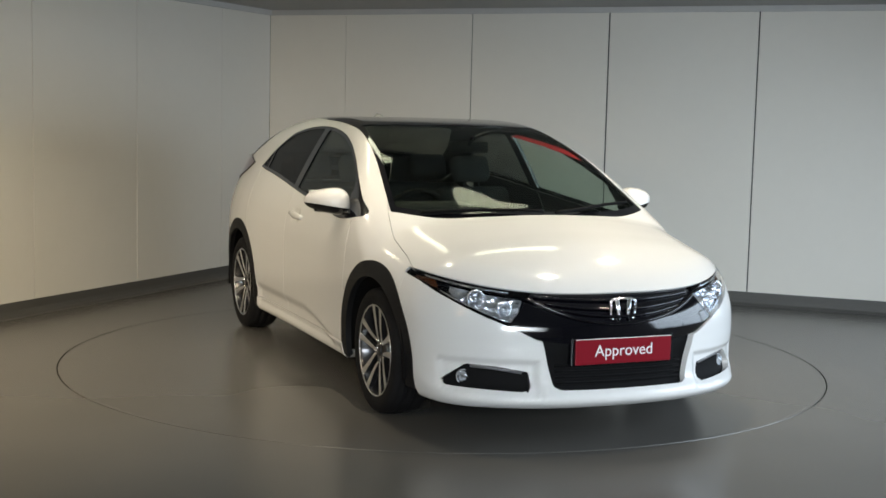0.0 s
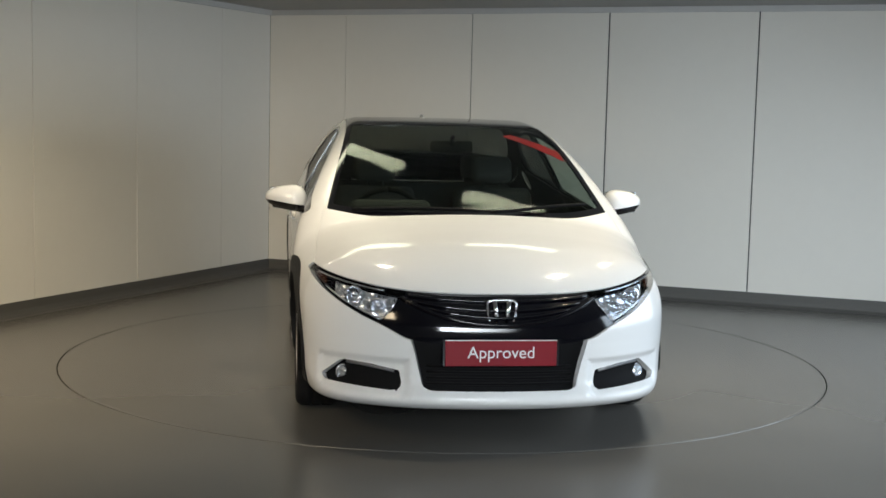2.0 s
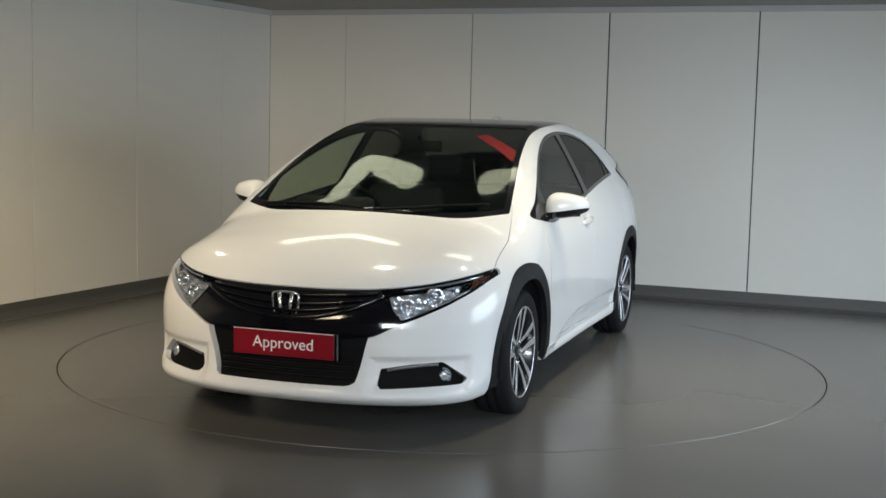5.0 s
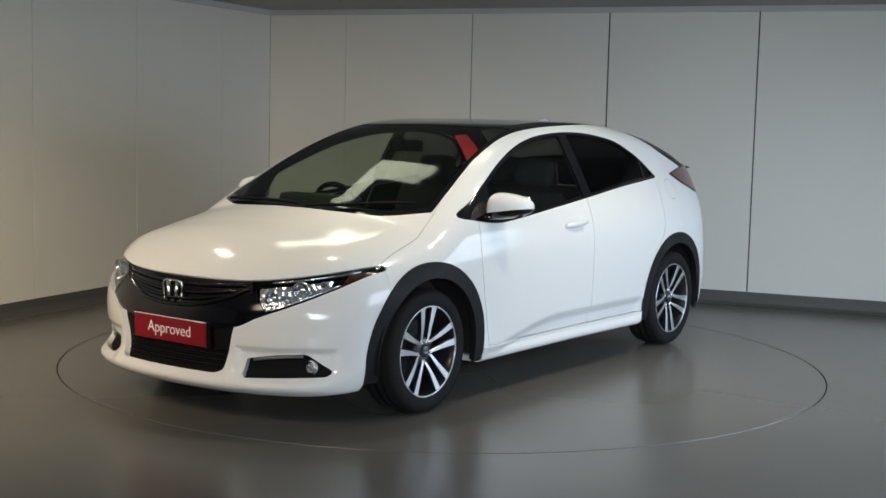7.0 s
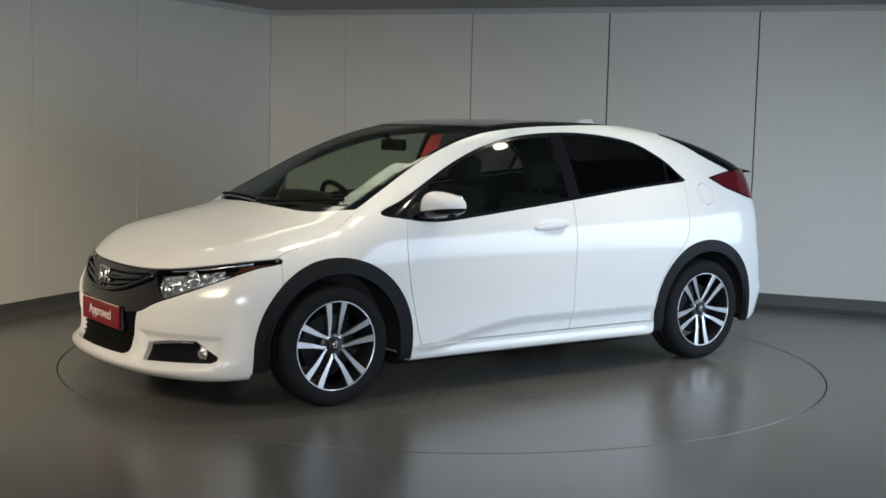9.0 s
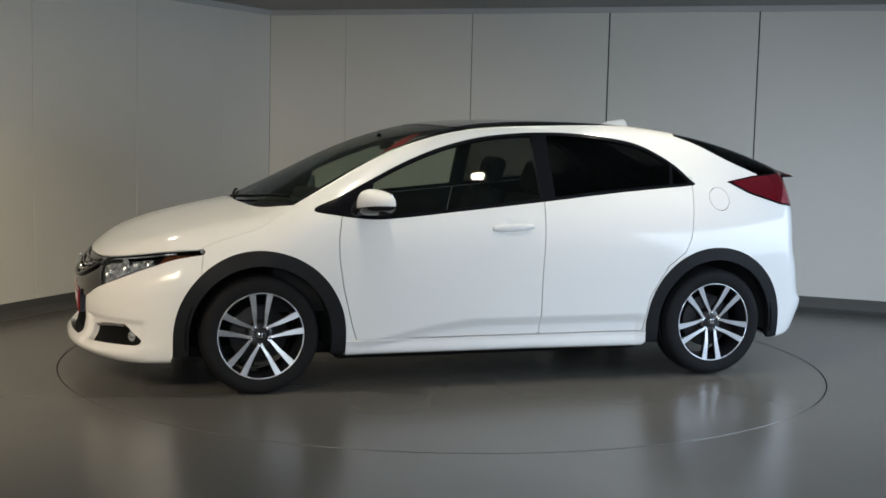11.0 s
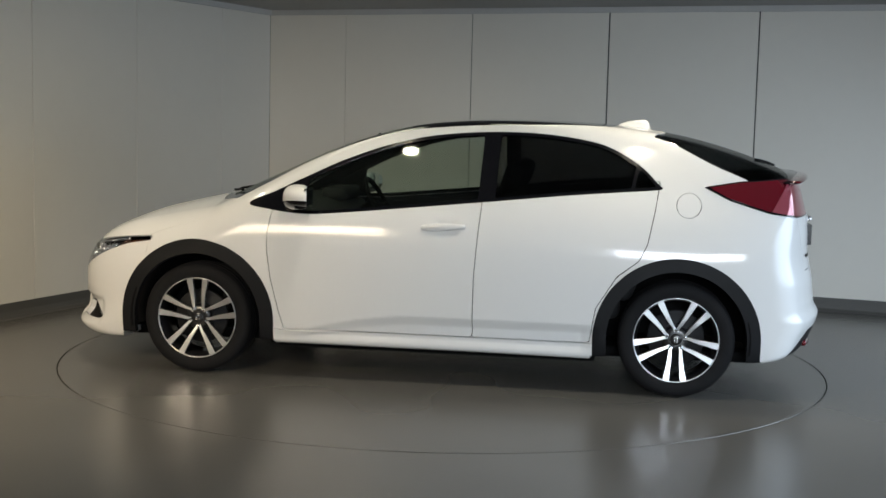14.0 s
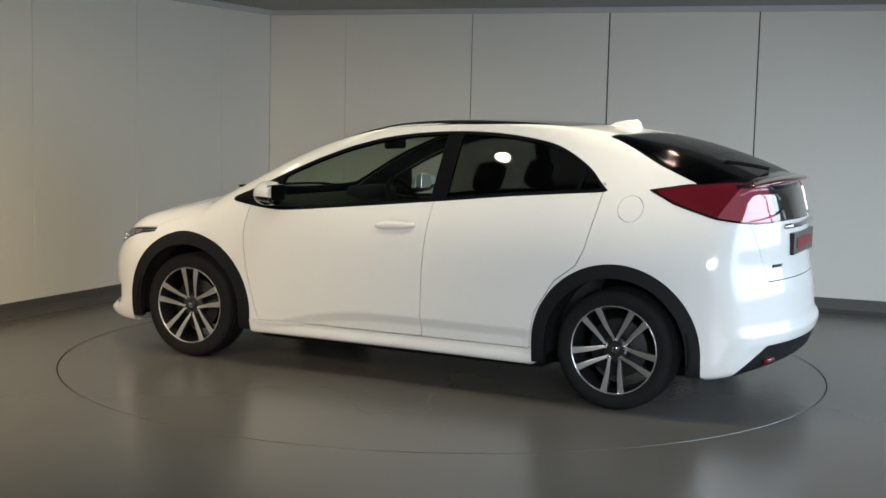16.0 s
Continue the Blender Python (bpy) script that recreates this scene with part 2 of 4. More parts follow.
def downlight(x, y):
    lamp_ = tagged(new("downlight"), "small round recessed ceiling spotlight", "downlight", "ceiling spotlights")
    lamp_.location = (x, y, ROOM_H)
    bm = bmesh.new()
    lathe(bm, [(0.045, -0.001), (0.062, -0.001), (0.062, -0.010), (0.045, -0.014)], 24, pose(0, 0, 0, 90), True)
    part("bezel", bm, CHROME, lamp_)
    bm = bmesh.new()
    lathe(bm, [(0.0005, -0.005), (0.044, -0.005), (0.044, -0.001), (0.0005, -0.001)], 24, pose(0, 0, 0, 90), True)
    part("bulb", bm, SPOT_GLOW, lamp_)


strip_lamp([(-0.38, 0.06), (-0.72, 0.46), (-1.26, 0.02)], 0.10, "bent white ceiling lamp with a glowing diffuser")
strip_lamp([(0.27, -0.19), (0.81, -0.15)], 0.105, "straight white ceiling lamp with a glowing diffuser")
for xy in DOWNLIGHTS:
    downlight(*xy)
room()
RING = 2.225
bm = bmesh.new()
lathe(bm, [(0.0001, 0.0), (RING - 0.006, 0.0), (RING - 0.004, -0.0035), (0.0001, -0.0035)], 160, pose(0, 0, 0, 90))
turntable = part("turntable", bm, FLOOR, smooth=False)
tagged(turntable, "round grey turntable flush with the showroom floor", "turntable")
bm = bmesh.new()
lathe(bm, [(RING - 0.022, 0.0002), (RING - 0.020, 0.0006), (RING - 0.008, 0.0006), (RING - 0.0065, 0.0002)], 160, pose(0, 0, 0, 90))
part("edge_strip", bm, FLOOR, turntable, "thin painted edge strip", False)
bm = bmesh.new()
lathe(bm, [(RING - 0.004, -0.0035), (RING - 0.004, -0.002), (RING + 0.0025, -0.002), (RING + 0.0025, -0.0035)], 160, pose(0, 0, 0, 90), True)
tagged(part("turntable_gap", bm, GROOVE, smooth=False), "dark ring gap round the turntable", "gap", kind="structure")
bm = bmesh.new()
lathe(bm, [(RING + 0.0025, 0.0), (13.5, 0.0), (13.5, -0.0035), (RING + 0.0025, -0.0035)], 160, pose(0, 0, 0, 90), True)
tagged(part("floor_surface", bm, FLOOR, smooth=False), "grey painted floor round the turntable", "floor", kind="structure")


# ---- the car's skin ----
def smax(a, b, k):
    h = np.maximum(k - np.abs(a - b), 0)
    return np.maximum(a, b) + h * h / (4 * k)


def curve(pairs):
    """A smooth curve through (x, value) pairs."""
    xs, ys = np.array(pairs, float).T
    d = np.gradient(ys, xs)

    def at(x):
        x = np.clip(x, xs[0], xs[-1])
        i = np.clip(np.searchsorted(xs, x) - 1, 0, len(xs) - 2)
        h = xs[i + 1] - xs[i]
        u = (x - xs[i]) / h
        return (ys[i] * (1 + 2 * u) * (1 - u) ** 2 + d[i] * h * u * (1 - u) ** 2 + ys[i + 1] * u * u * (3 - 2 * u) + d[i + 1] * h * u * u * (u - 1))
    return at


Z_TOP = curve([(-2.3, 0.96), (-2.0, 1.125), (-1.90, 1.175), (-1.67, 1.265), (-1.31, 1.362), (-0.93, 1.412), (-0.5, 1.428), (-0.1, 1.420),
               (0.16, 1.395), (0.4, 1.34), (0.69, 1.24), (0.95, 1.122), (1.18, 1.014), (1.27, 0.972), (1.31, 0.961), (1.40, 0.941), (1.58, 0.899), (1.78, 0.843), (1.95, 0.765), (2.08, 0.68), (2.2, 0.57)])
X_FRONT = curve([(0.1, 2.12), (0.17, 2.185), (0.205, 2.219), (0.232, 2.217), (0.268, 2.186), (0.33, 2.173), (0.44, 2.180), (0.54, 2.17), (0.64, 2.125), (0.72, 2.07), (0.85, 1.95)])
X_REAR = curve([(0.12, -1.94), (0.2, -2.02), (0.32, -2.080), (0.385, -2.104), (0.41, -2.106), (0.44, -2.088), (0.50, -2.076), (0.6, -2.064), (0.72, -2.038), (0.86, -2.03), (0.95, -2.02), (1.05, -1.995), (1.15, -1.97), (1.25, -1.95)])
HALF = curve([(0.12, 0.83), (0.2, 0.868), (0.265, 0.882), (0.33, 0.886), (0.40, 0.890), (0.5, 0.893), (0.65, 0.893), (0.78, 0.884), (0.88, 0.860), (0.96, 0.828),
              (1.05, 0.782), (1.2, 0.700), (1.36, 0.60), (1.5, 0.49)])
PLAN = curve([(-2.1, -0.16), (-1.9, -0.085), (-1.7, -0.035), (-1.4, -0.006), (-1.1, -0.002), (-0.6, -0.004), (0, -0.006), (0.7, -0.003), (1.1, 0.0), (1.4, -0.004),
              (1.6, -0.024), (1.8, -0.060), (2.0, -0.125), (2.2, -0.23)])
Z_BOT = curve([(-2.1, 0.26), (-1.8, 0.20), (-1.2, 0.19), (0, 0.195), (1.5, 0.18), (1.8, 0.165), (2.2, 0.165)])
K_TOP = curve([(-2.1, 0.07), (-1.7, 0.09), (-1.1, 0.08), (-0.5, 0.065), (0, 0.065), (0.6, 0.08), (1.1, 0.16), (1.4, 0.24), (1.8, 0.24), (2.2, 0.16)])
CROWN = curve([(-2.1, 0.05), (-1.2, 0.030), (-0.5, 0.012), (0, 0.014), (0.6, 0.05), (1.0, 0.07), (1.4, 0.075), (1.8, 0.06), (2.2, 0.03)])


def skin(x, y, z):
    """Negative inside the car's skin."""
    a = np.abs(y)
    w = HALF(z) + PLAN(x)
    # the doors tuck in below a sharp crease at their foot
    crease = 0.375 - 0.105 * np.clip((x - 0.10) / 0.62, 0, 1) ** 1.6
    u = np.clip((crease - z) / 0.062, 0, 1)
    w = w - 0.024 * u * u * (3 - 2 * u) * np.clip((0.90 - np.abs(x)) / 0.10, 0, 1) * np.clip((z - 0.20) / 0.05, 0, 1)
    # a shallow cup behind each front door's grip
    w = w - 0.009 * np.exp(-(((x + 0.075) / 0.062) ** 4 + ((z - 0.850) / 0.034) ** 4))
    w = w + 0.005 * np.exp(-(((np.abs(x) - 1.30) / 0.42) ** 2 + ((z - 0.62) / 0.16) ** 2))
    f = smax(a - w, z - Z_TOP(x) + CROWN(x) * (a / 0.7) ** 2, K_TOP(x))
    front = x - X_FRONT(z) + 0.25 * a ** 2 + 0.37 * a ** 4
    # the scoop round each fog lamp
    d = np.maximum(np.abs(a - 0.590) - 0.165, np.abs(z - 0.302) - 0.052)
    u = np.clip((0.036 - d) / 0.036, 0, 1)
    front = front + 0.020 * u * u * (3 - 2 * u)
    rear = X_REAR(z) - x + 0.24 * a ** 2 + 0.10 * a ** 4
    f = smax(f, front, 0.07)
    f = smax(f, rear, 0.07)
    return smax(f, Z_BOT(x) - z, 0.03)


def skin_mesh():
    """A fine net over the skin, seen from a line inside the car."""
    nv, na, nb = 420, 250, 74
    v = np.arange(nv) / nv * 2 * np.pi
    stations = np.linspace(-1.45, 1.55, na)
    fan = np.linspace(0, np.pi / 2, nb)[1:]
    rows = [(-1.45, -b) for b in fan[::-1]] + [(s, 0.0) for s in stations] + [(1.55, b) for b in fan]
    cx = np.array([r[0] for r in rows])[:, None]
    b = np.array([r[1] for r in rows])[:, None]
    dx, dy, dz = np.sin(b) + 0 * v, np.cos(b) * np.sin(v), np.cos(b) * np.cos(v)
    lo, hi = np.zeros(dx.shape), np.full(dx.shape, 1.6)
    cz = 0.62
    for _ in range(26):
        mid = (lo + hi) / 2
        inside = skin(cx + mid * dx, mid * dy, cz + mid * dz) < 0
        lo, hi = np.where(inside, mid, lo), np.where(inside, hi, mid)
    P = np.stack([cx + lo * dx, lo * dy, cz + lo * dz], -1)
    n = len(rows)
    idx = np.arange(n * nv).reshape(n, nv)
    p, q = idx[:-1], idx[1:]
    p2, q2 = np.roll(p, -1, 1), np.roll(q, -1, 1)
    tris = np.concatenate([np.stack([p, p2, q2], -1).reshape(-1, 3), np.stack([p, q2, q], -1).reshape(-1, 3)])
    return P.reshape(-1, 3), tris[:, ::-1]


def clip(mesh, g):
    """The part of a mesh where g > 0, cut along g = 0."""
    V, F = mesh
    if not len(F):
        return mesh
    s = g(V)
    s = np.where(np.abs(s) < 1e-7, 1e-7, s)
    pos = s[F] > 0
    cnt = pos.sum(1)
    out = [F[cnt == 3]]

    def edge_points(i, j):
        lo, hi = np.minimum(i, j), np.maximum(i, j)
        key = lo.astype(np.int64) * len(V) + hi
        u, inv = np.unique(key, return_inverse=True)
        a, b = u // len(V), u % len(V)
        t = (s[a] / (s[a] - s[b]))[:, None]
        return V[a] + t * (V[b] - V[a]), inv, u
    rolls = []
    for want in (1, 2):
        f, m = F[cnt == want], pos[cnt == want]
        k = np.argmax(m if want == 1 else ~m, 1)
        r = np.stack([f[np.arange(len(f)), (k + d) % 3] for d in range(3)], 1)
        rolls.append(r)
    a, b = rolls
    i = np.concatenate([a[:, 0], a[:, 0], b[:, 0], b[:, 0]])
    j = np.concatenate([a[:, 1], a[:, 2], b[:, 1], b[:, 2]])
    if len(i):
        pts, inv, _ = edge_points(i, j)
        inv = inv.reshape(-1) + len(V)
        na_, nb_ = len(a), len(b)
        e01, e02 = inv[:na_], inv[na_:2 * na_]
        h01, h02 = inv[2 * na_:2 * na_ + nb_], inv[2 * na_ + nb_:]
        out.append(np.stack([a[:, 0], e01, e02], 1))
        out.append(np.stack([h01, b[:, 1], b[:, 2]], 1))
        out.append(np.stack([h01, b[:, 2], h02], 1))
        V = np.concatenate([V, pts])
    F = np.concatenate(out)
    used, inv = np.unique(F, return_inverse=True)
    return V[used], inv.reshape(-1, 3)


def polygon(points, rounded=True, steps=8):
    """Signed distance to a closed outline, positive inside; rounded outlines run smoothly through their points."""
    p = np.array(points, float)
    if rounded:
        n = len(p)
        q = []
        for i in range(n):
            a, b, c_, d = p[i - 1], p[i], p[(i + 1) % n], p[(i + 2) % n]
            for u in np.arange(steps) / steps:
                q.append(0.5 * (2 * b + (c_ - a) * u + (2 * a - 5 * b + 4 * c_ - d) * u ** 2 + (3 * b - a - 3 * c_ + d) * u ** 3))
        p = np.array(q)

    def at(u, v):
        best = np.full(u.shape, 1e9)
        inside = np.zeros(u.shape, bool)
        for i in range(len(p)):
            (x0, y0), (x1, y1) = p[i], p[(i + 1) % len(p)]
            ex, ey = x1 - x0, y1 - y0
            wx, wy = u - x0, v - y0
            t = np.clip((wx * ex + wy * ey) / (ex * ex + ey * ey + 1e-12), 0, 1)
            best = np.minimum(best, (wx - t * ex) ** 2 + (wy - t * ey) ** 2)
            if y0 != y1:
                hit = ((y0 > v) != (y1 > v)) & (u < x0 + (v - y0) / (y1 - y0) * ex)
                inside ^= hit
        return np.where(inside, 1, -1) * np.sqrt(best)
    return at


def skin_normal(V):
    e = 1e-4
    g = np.stack([skin(*(V + d).T) - skin(*(V - d).T) for d in np.eye(3) * e], 1)
    return g / np.maximum(np.linalg.norm(g, axis=1), 1e-9)[:, None]


def sheet(name, mesh, mat, parent, label="", lift=0.0, thick=0.008, back=None, edge=0):
    """A panel of the skin with thickness and closed edges, as one object."""
    V, F = mesh
    N = skin_normal(V)
    outer, inner = V + N * lift, V + N * (lift - thick)
    n = len(V)
    e = np.concatenate([F[:, [0, 1]], F[:, [1, 2]], F[:, [2, 0]]])
    key = np.sort(e, 1)
    _, first, cnt = np.unique(key, axis=0, return_index=True, return_counts=True)
    rim = e[first[cnt == 1]]
    m = len(rim)
    wall = np.concatenate([outer[rim[:, 0]], outer[rim[:, 1]], inner[rim[:, 1]], inner[rim[:, 0]]])
    base = 2 * n + np.arange(m)
    quads = np.stack([base + m, base, base + 3 * m, base + 2 * m], 1)
    verts = np.concatenate([outer, inner, wall])
    faces = F.tolist() + (F[:, ::-1] + n).tolist() + quads.tolist()
    me = bpy.data.meshes.new(name)
    me.from_pydata(verts, [], faces)
    me.materials.append(mat)
    me.materials.append(back or mat)
    slots = np.zeros(len(faces), np.int32)
    slots[len(F):2 * len(F)] = 1
    slots[2 * len(F):] = edge
    me.polygons.foreach_set("material_index", slots)
    me.polygons.foreach_set("use_smooth", np.ones(len(faces), bool))
    me.update()
    normals = np.concatenate([N, -N, np.zeros((4 * m, 3))])
    me.normals_split_custom_set_from_vertices(normals.tolist())
    ob = new(name, me)
    ob.parent = parent
    return tagged(ob, label)


car = tagged(new("car"), "pearl white five-door hatchback with black roof on a turntable", "car")

REST = skin_mesh()
GAP = 0.0022


def take(*tests, gap=GAP):
    """Cuts a piece out of what is left of the skin: the points where every test is positive."""
    global REST

    def g(V):
        return np.minimum.reduce([t(*V.T) for t in tests])
    piece = clip(REST, lambda V: g(V))
    REST = clip(REST, lambda V: -g(V) - gap)
    return piece


def cut(mesh, *tests):
    return clip(mesh, lambda V: np.minimum.reduce([t(*V.T) for t in tests]))


def side(outline, s, low=0.35, rounded=True):
    f = polygon(outline, rounded)
    return lambda x, y, z: np.minimum(f(x, z), s * y - low)


def front_view(outline, low=1.3, rounded=False):
    f = polygon(outline, rounded)
    return lambda x, y, z: np.minimum(f(np.abs(y), z), x - low)


def top_view(outline, low=0.6, rounded=False):
    f = polygon(outline, rounded)
    return lambda x, y, z: np.minimum(f(x, np.abs(y)), z - low)


def both(a, b):
    return lambda x, y, z: np.minimum(a(x, y, z), b(x, y, z))


def inset(f, d):
    return lambda x, y, z: f(x, y, z) - d


DLO = [(1.02, 0.945), (0.90, 0.918), (0.75, 0.900), (0.60, 0.902), (0.21, 0.940), (-0.27, 0.990), (-0.71, 1.038), (-1.16, 1.078), (-1.20, 1.086), (-1.17, 1.115),
       (-1.08, 1.200), (-0.93, 1.285), (-0.79, 1.325), (-0.54, 1.355), (-0.27, 1.358), (0.02, 1.333), (0.27, 1.278), (0.51, 1.190), (0.72, 1.090), (0.88, 1.010)]
# the wheel openings first, then the black arch trims
WHEELS = [(1.2975, 0.302), (-1.2975, 0.302)]


def arch(cx, cz, r, s):
    return lambda x, y, z: np.minimum(r - np.hypot(x - cx, np.maximum(z - cz, 0)), s * y - 0.45)


for s in (1, -1):
    for k, (cx, cz) in enumerate(WHEELS):
        take(arch(cx, cz, 0.362, s), gap=0)
        take(both(arch(cx, cz, 0.445, s), lambda x, y, z: 0.206 - z), gap=0)
        ring = take(arch(cx, cz, 0.438 if k == 0 else 0.432, s), gap=0.0)
        sheet("wheel_arch_trim", ring, CLADDING, car, "black plastic wheel arch trim", 0.005, 0.03)

# side windows with their black surround
dlo = polygon(DLO)
for s in (1, -1):
    def on(f, s=s, low=0.35):
        return lambda x, y, z: np.minimum(f(x, z), s * y - low)
    whole = take(on(dlo))
    # the front corner carries the mirror, and a black pillar parts the windows
    front_pane = lambda x, y, z: np.minimum.reduce([dlo(x, z) - 0.016, 0.74 - x - 0.25 * (z - 0.9), x + 0.215 + 0.02 * z])
    rear_pane = lambda x, y, z: np.minimum.reduce([dlo(x, z) - 0.016, -0.305 - x - 0.02 * z, x + 1.03 + 0.22 * (z - 1.05)])
    quarter = lambda x, y, z: np.minimum(dlo(x, z) - 0.014, -1.048 - x - 0.22 * (z - 1.05))
    frame_ = clip(whole, lambda V: -np.maximum.reduce([front_pane(*V.T), rear_pane(*V.T), quarter(*V.T)]))
    sur = sheet("window_surround", frame_, GLOSS_BLACK, car, "gloss black window surround and pillar", 0.0, 0.02, LINING)
    sheet("front_side_window", cut(whole, front_pane), SIDE_GLASS, car, "", -0.004, 0.004)
    sheet("rear_side_window", cut(whole, rear_pane), PRIVACY_GLASS, car, "dark tinted rear side window", -0.004, 0.004)
    sheet("quarter_window", cut(whole, quarter), PRIVACY_GLASS, car, "dark tinted quarter window", -0.004, 0.004)

# windscreen, glass roof, hatch window
SCREEN_BASE = curve([(0, 1.335), (0.3, 1.31), (0.55, 1.235), (0.70, 1.135), (0.78, 1.05)])
SCREEN_SIDE = curve([(-1.0, 0.50), (-0.6, 0.540), (0.0, 0.570), (0.3, 0.590), (0.6, 0.630), (0.9, 0.684), (1.13, 0.725), (1.4, 0.76)])
ROOF_END = -0.95


def glass_top(x, y, z):
    a = np.abs(y)
    return np.minimum.reduce([SCREEN_SIDE(x) - a, SCREEN_BASE(a) - x, x - ROOF_END - 0.10 * a ** 2, z - 0.7])


top = take(glass_top)
screen = lambda x, y, z: np.minimum(np.minimum(x - 0.20 + 0.10 * y ** 2, SCREEN_BASE(np.abs(y)) - 0.055 - x), SCREEN_SIDE(x) - 0.028 - np.abs(y))
roof_pane = lambda x, y, z: 0.19 - x - 0.10 * y ** 2
ws = sheet("windscreen", cut(top, screen), SCREEN_GLASS, car, "clear greenish windscreen", -0.003, 0.005)
sheet("glass_roof", cut(top, roof_pane), GLOSS_BLACK, car, "black panoramic glass roof", -0.002, 0.01, LINING)
sheet("windscreen_band", clip(top, lambda V: -np.maximum(screen(*V.T), roof_pane(*V.T))), GLOSS_BLACK, car, "black windscreen edge and cowl", -0.002, 0.01, LINING)

HATCH = curve([(-2.0, 0.72), (-1.85, 0.718), (-1.62, 0.705), (-1.41, 0.668), (-1.2, 0.595), (-1.1, 0.56)])


def hatch_glass(x, y, z):
    a = np.abs(y)
    return np.minimum.reduce([HATCH(x) - a, -1.215 - 0.02 * (a / 0.5) ** 2 + 0.09 * (a / 0.57) ** 4 - x, x + 1.885 + 0.05 * a ** 2, z - 1.05])



PALE_LENS = material("pale_lamp_lens", (0.42, 0.09, 0.12), 0.06, 0.4, 1.0)
# rear lamps, light bar and lower rear window
LAMP = [(-1.415, 1.100), (-1.60, 1.133), (-1.80, 1.150), (-2.2, 1.16), (-2.2, 0.955), (-1.92, 0.950), (-1.75, 0.975), (-1.55, 1.035)]
lamp = polygon(LAMP, False)
for s in (1, -1):
    piece = take(lambda x, y, z: np.minimum.reduce([lamp(x, z), s * y - 0.43 + 0 * x, -1.3 - x]))
    split = lambda x, y, z: x + 1.80 + 0.55 * (z - 1.05)
    inner = lambda x, y, z: lamp(x, z) - 0.007
    rl = sheet("rear_lamp", cut(piece, split, inner), RED_LENS, car, "deep red wraparound rear lamp", 0.006, 0.02, LINING)
    sheet("clear_lens", cut(piece, lambda x, y, z: -split(x, y, z), inner), PALE_LENS, rl, "pale mirror-like section of the rear lamp", 0.005, 0.02, LINING)
    sheet("lamp_border", cut(piece, lambda x, y, z: -inner(x, y, z)), GLOSS_BLACK, rl, "black lamp border", 0.004, 0.02)
sheet("hatch_window", take(hatch_glass), PRIVACY_GLASS, car, "dark sloping hatch window", -0.003, 0.006)
lower_glass = take(lambda x, y, z: np.minimum.reduce([0.43 - np.abs(y), z - 0.955, 1.128 - z, -1.8 - x]))
sheet("lower_hatch_window", lower_glass, DARK_GLASS, car, "gloss black lower hatch window", -0.002, 0.006)

# headlamps and the black nose between them
BAND_TOP = curve([(0, 0.665), (0.2, 0.666), (0.45, 0.678), (0.60, 0.697), (0.74, 0.725), (0.80, 0.742), (0.85, 0.757)])
BAND_LOW = curve([(0, 0.465), (0.36, 0.465), (0.41, 0.475), (0.50, 0.520), (0.62, 0.572), (0.72, 0.627), (0.80, 0.690), (0.83, 0.728), (0.85, 0.752)])


def nose_band(x, y, z):
    a = np.abs(y)
    return np.minimum.reduce([BAND_TOP(a) - z, z - BAND_LOW(a), x - 1.575, 0.848 - a])


GRILLE_LOW = [(-0.1, 0.53), (0.410, 0.53), (0.390, 0.47), (0.338, 0.270), (0.31, 0.256), (-0.1, 0.256)]
low_open = polygon(GRILLE_LOW, False)
band = take(nose_band)
is_lamp = lambda x, y, z: np.abs(y) - 0.425 - 0.9 * (0.655 - z)
lamp_skin = cut(band, is_lamp)
grille_top = clip(band, lambda V: -is_lamp(*V.T))
intake = take(lambda x, y, z: np.minimum(low_open(np.abs(y), z), x - 1.8))
FOG = [(0.440, 0.326), (0.56, 0.346), (0.68, 0.354), (0.770, 0.276), (0.752, 0.258), (0.44, 0.246), (0.428, 0.260)]
fog = polygon(FOG, False)
fogs = take(lambda x, y, z: np.minimum(fog(np.abs(y), z), x - 1.5))

# bonnet, doors, bumpers, flap, tailgate
def bonnet_area(x, y, z):
    a = np.abs(y)
    edge = np.interp(x, [1.0, 1.13, 1.3, 1.5, 1.62, 2.3], [0.70, 0.742, 0.775, 0.785, 0.80, 0.9])
    return np.minimum.reduce([edge - a, z - BAND_TOP(a) + 0.004, x - 1.0])


sheet("bonnet", take(bonnet_area), PAINT, car, "", 0.0, 0.01, MATT_BLACK)
FRONT_DOOR = [(0.875, 0.93), (0.898, 0.80), (0.897, 0.70), (0.875, 0.55), (0.825, 0.35), (0.80, 0.272), (-0.225, 0.272), (-0.228, 0.60), (-0.245, 0.85), (-0.26, 1.05), (0.3, 1.05), (0.8, 0.97)]
REAR_DOOR = [(-0.262, 1.06), (-0.247, 0.85), (-0.230, 0.60), (-0.227, 0.272), (-0.845, 0.272), (-0.875, 0.46), (-0.98, 0.63), (-1.09, 0.715), (-1.13, 0.80), (-1.165, 0.98), (-1.185, 1.12), (-0.7, 1.10)]
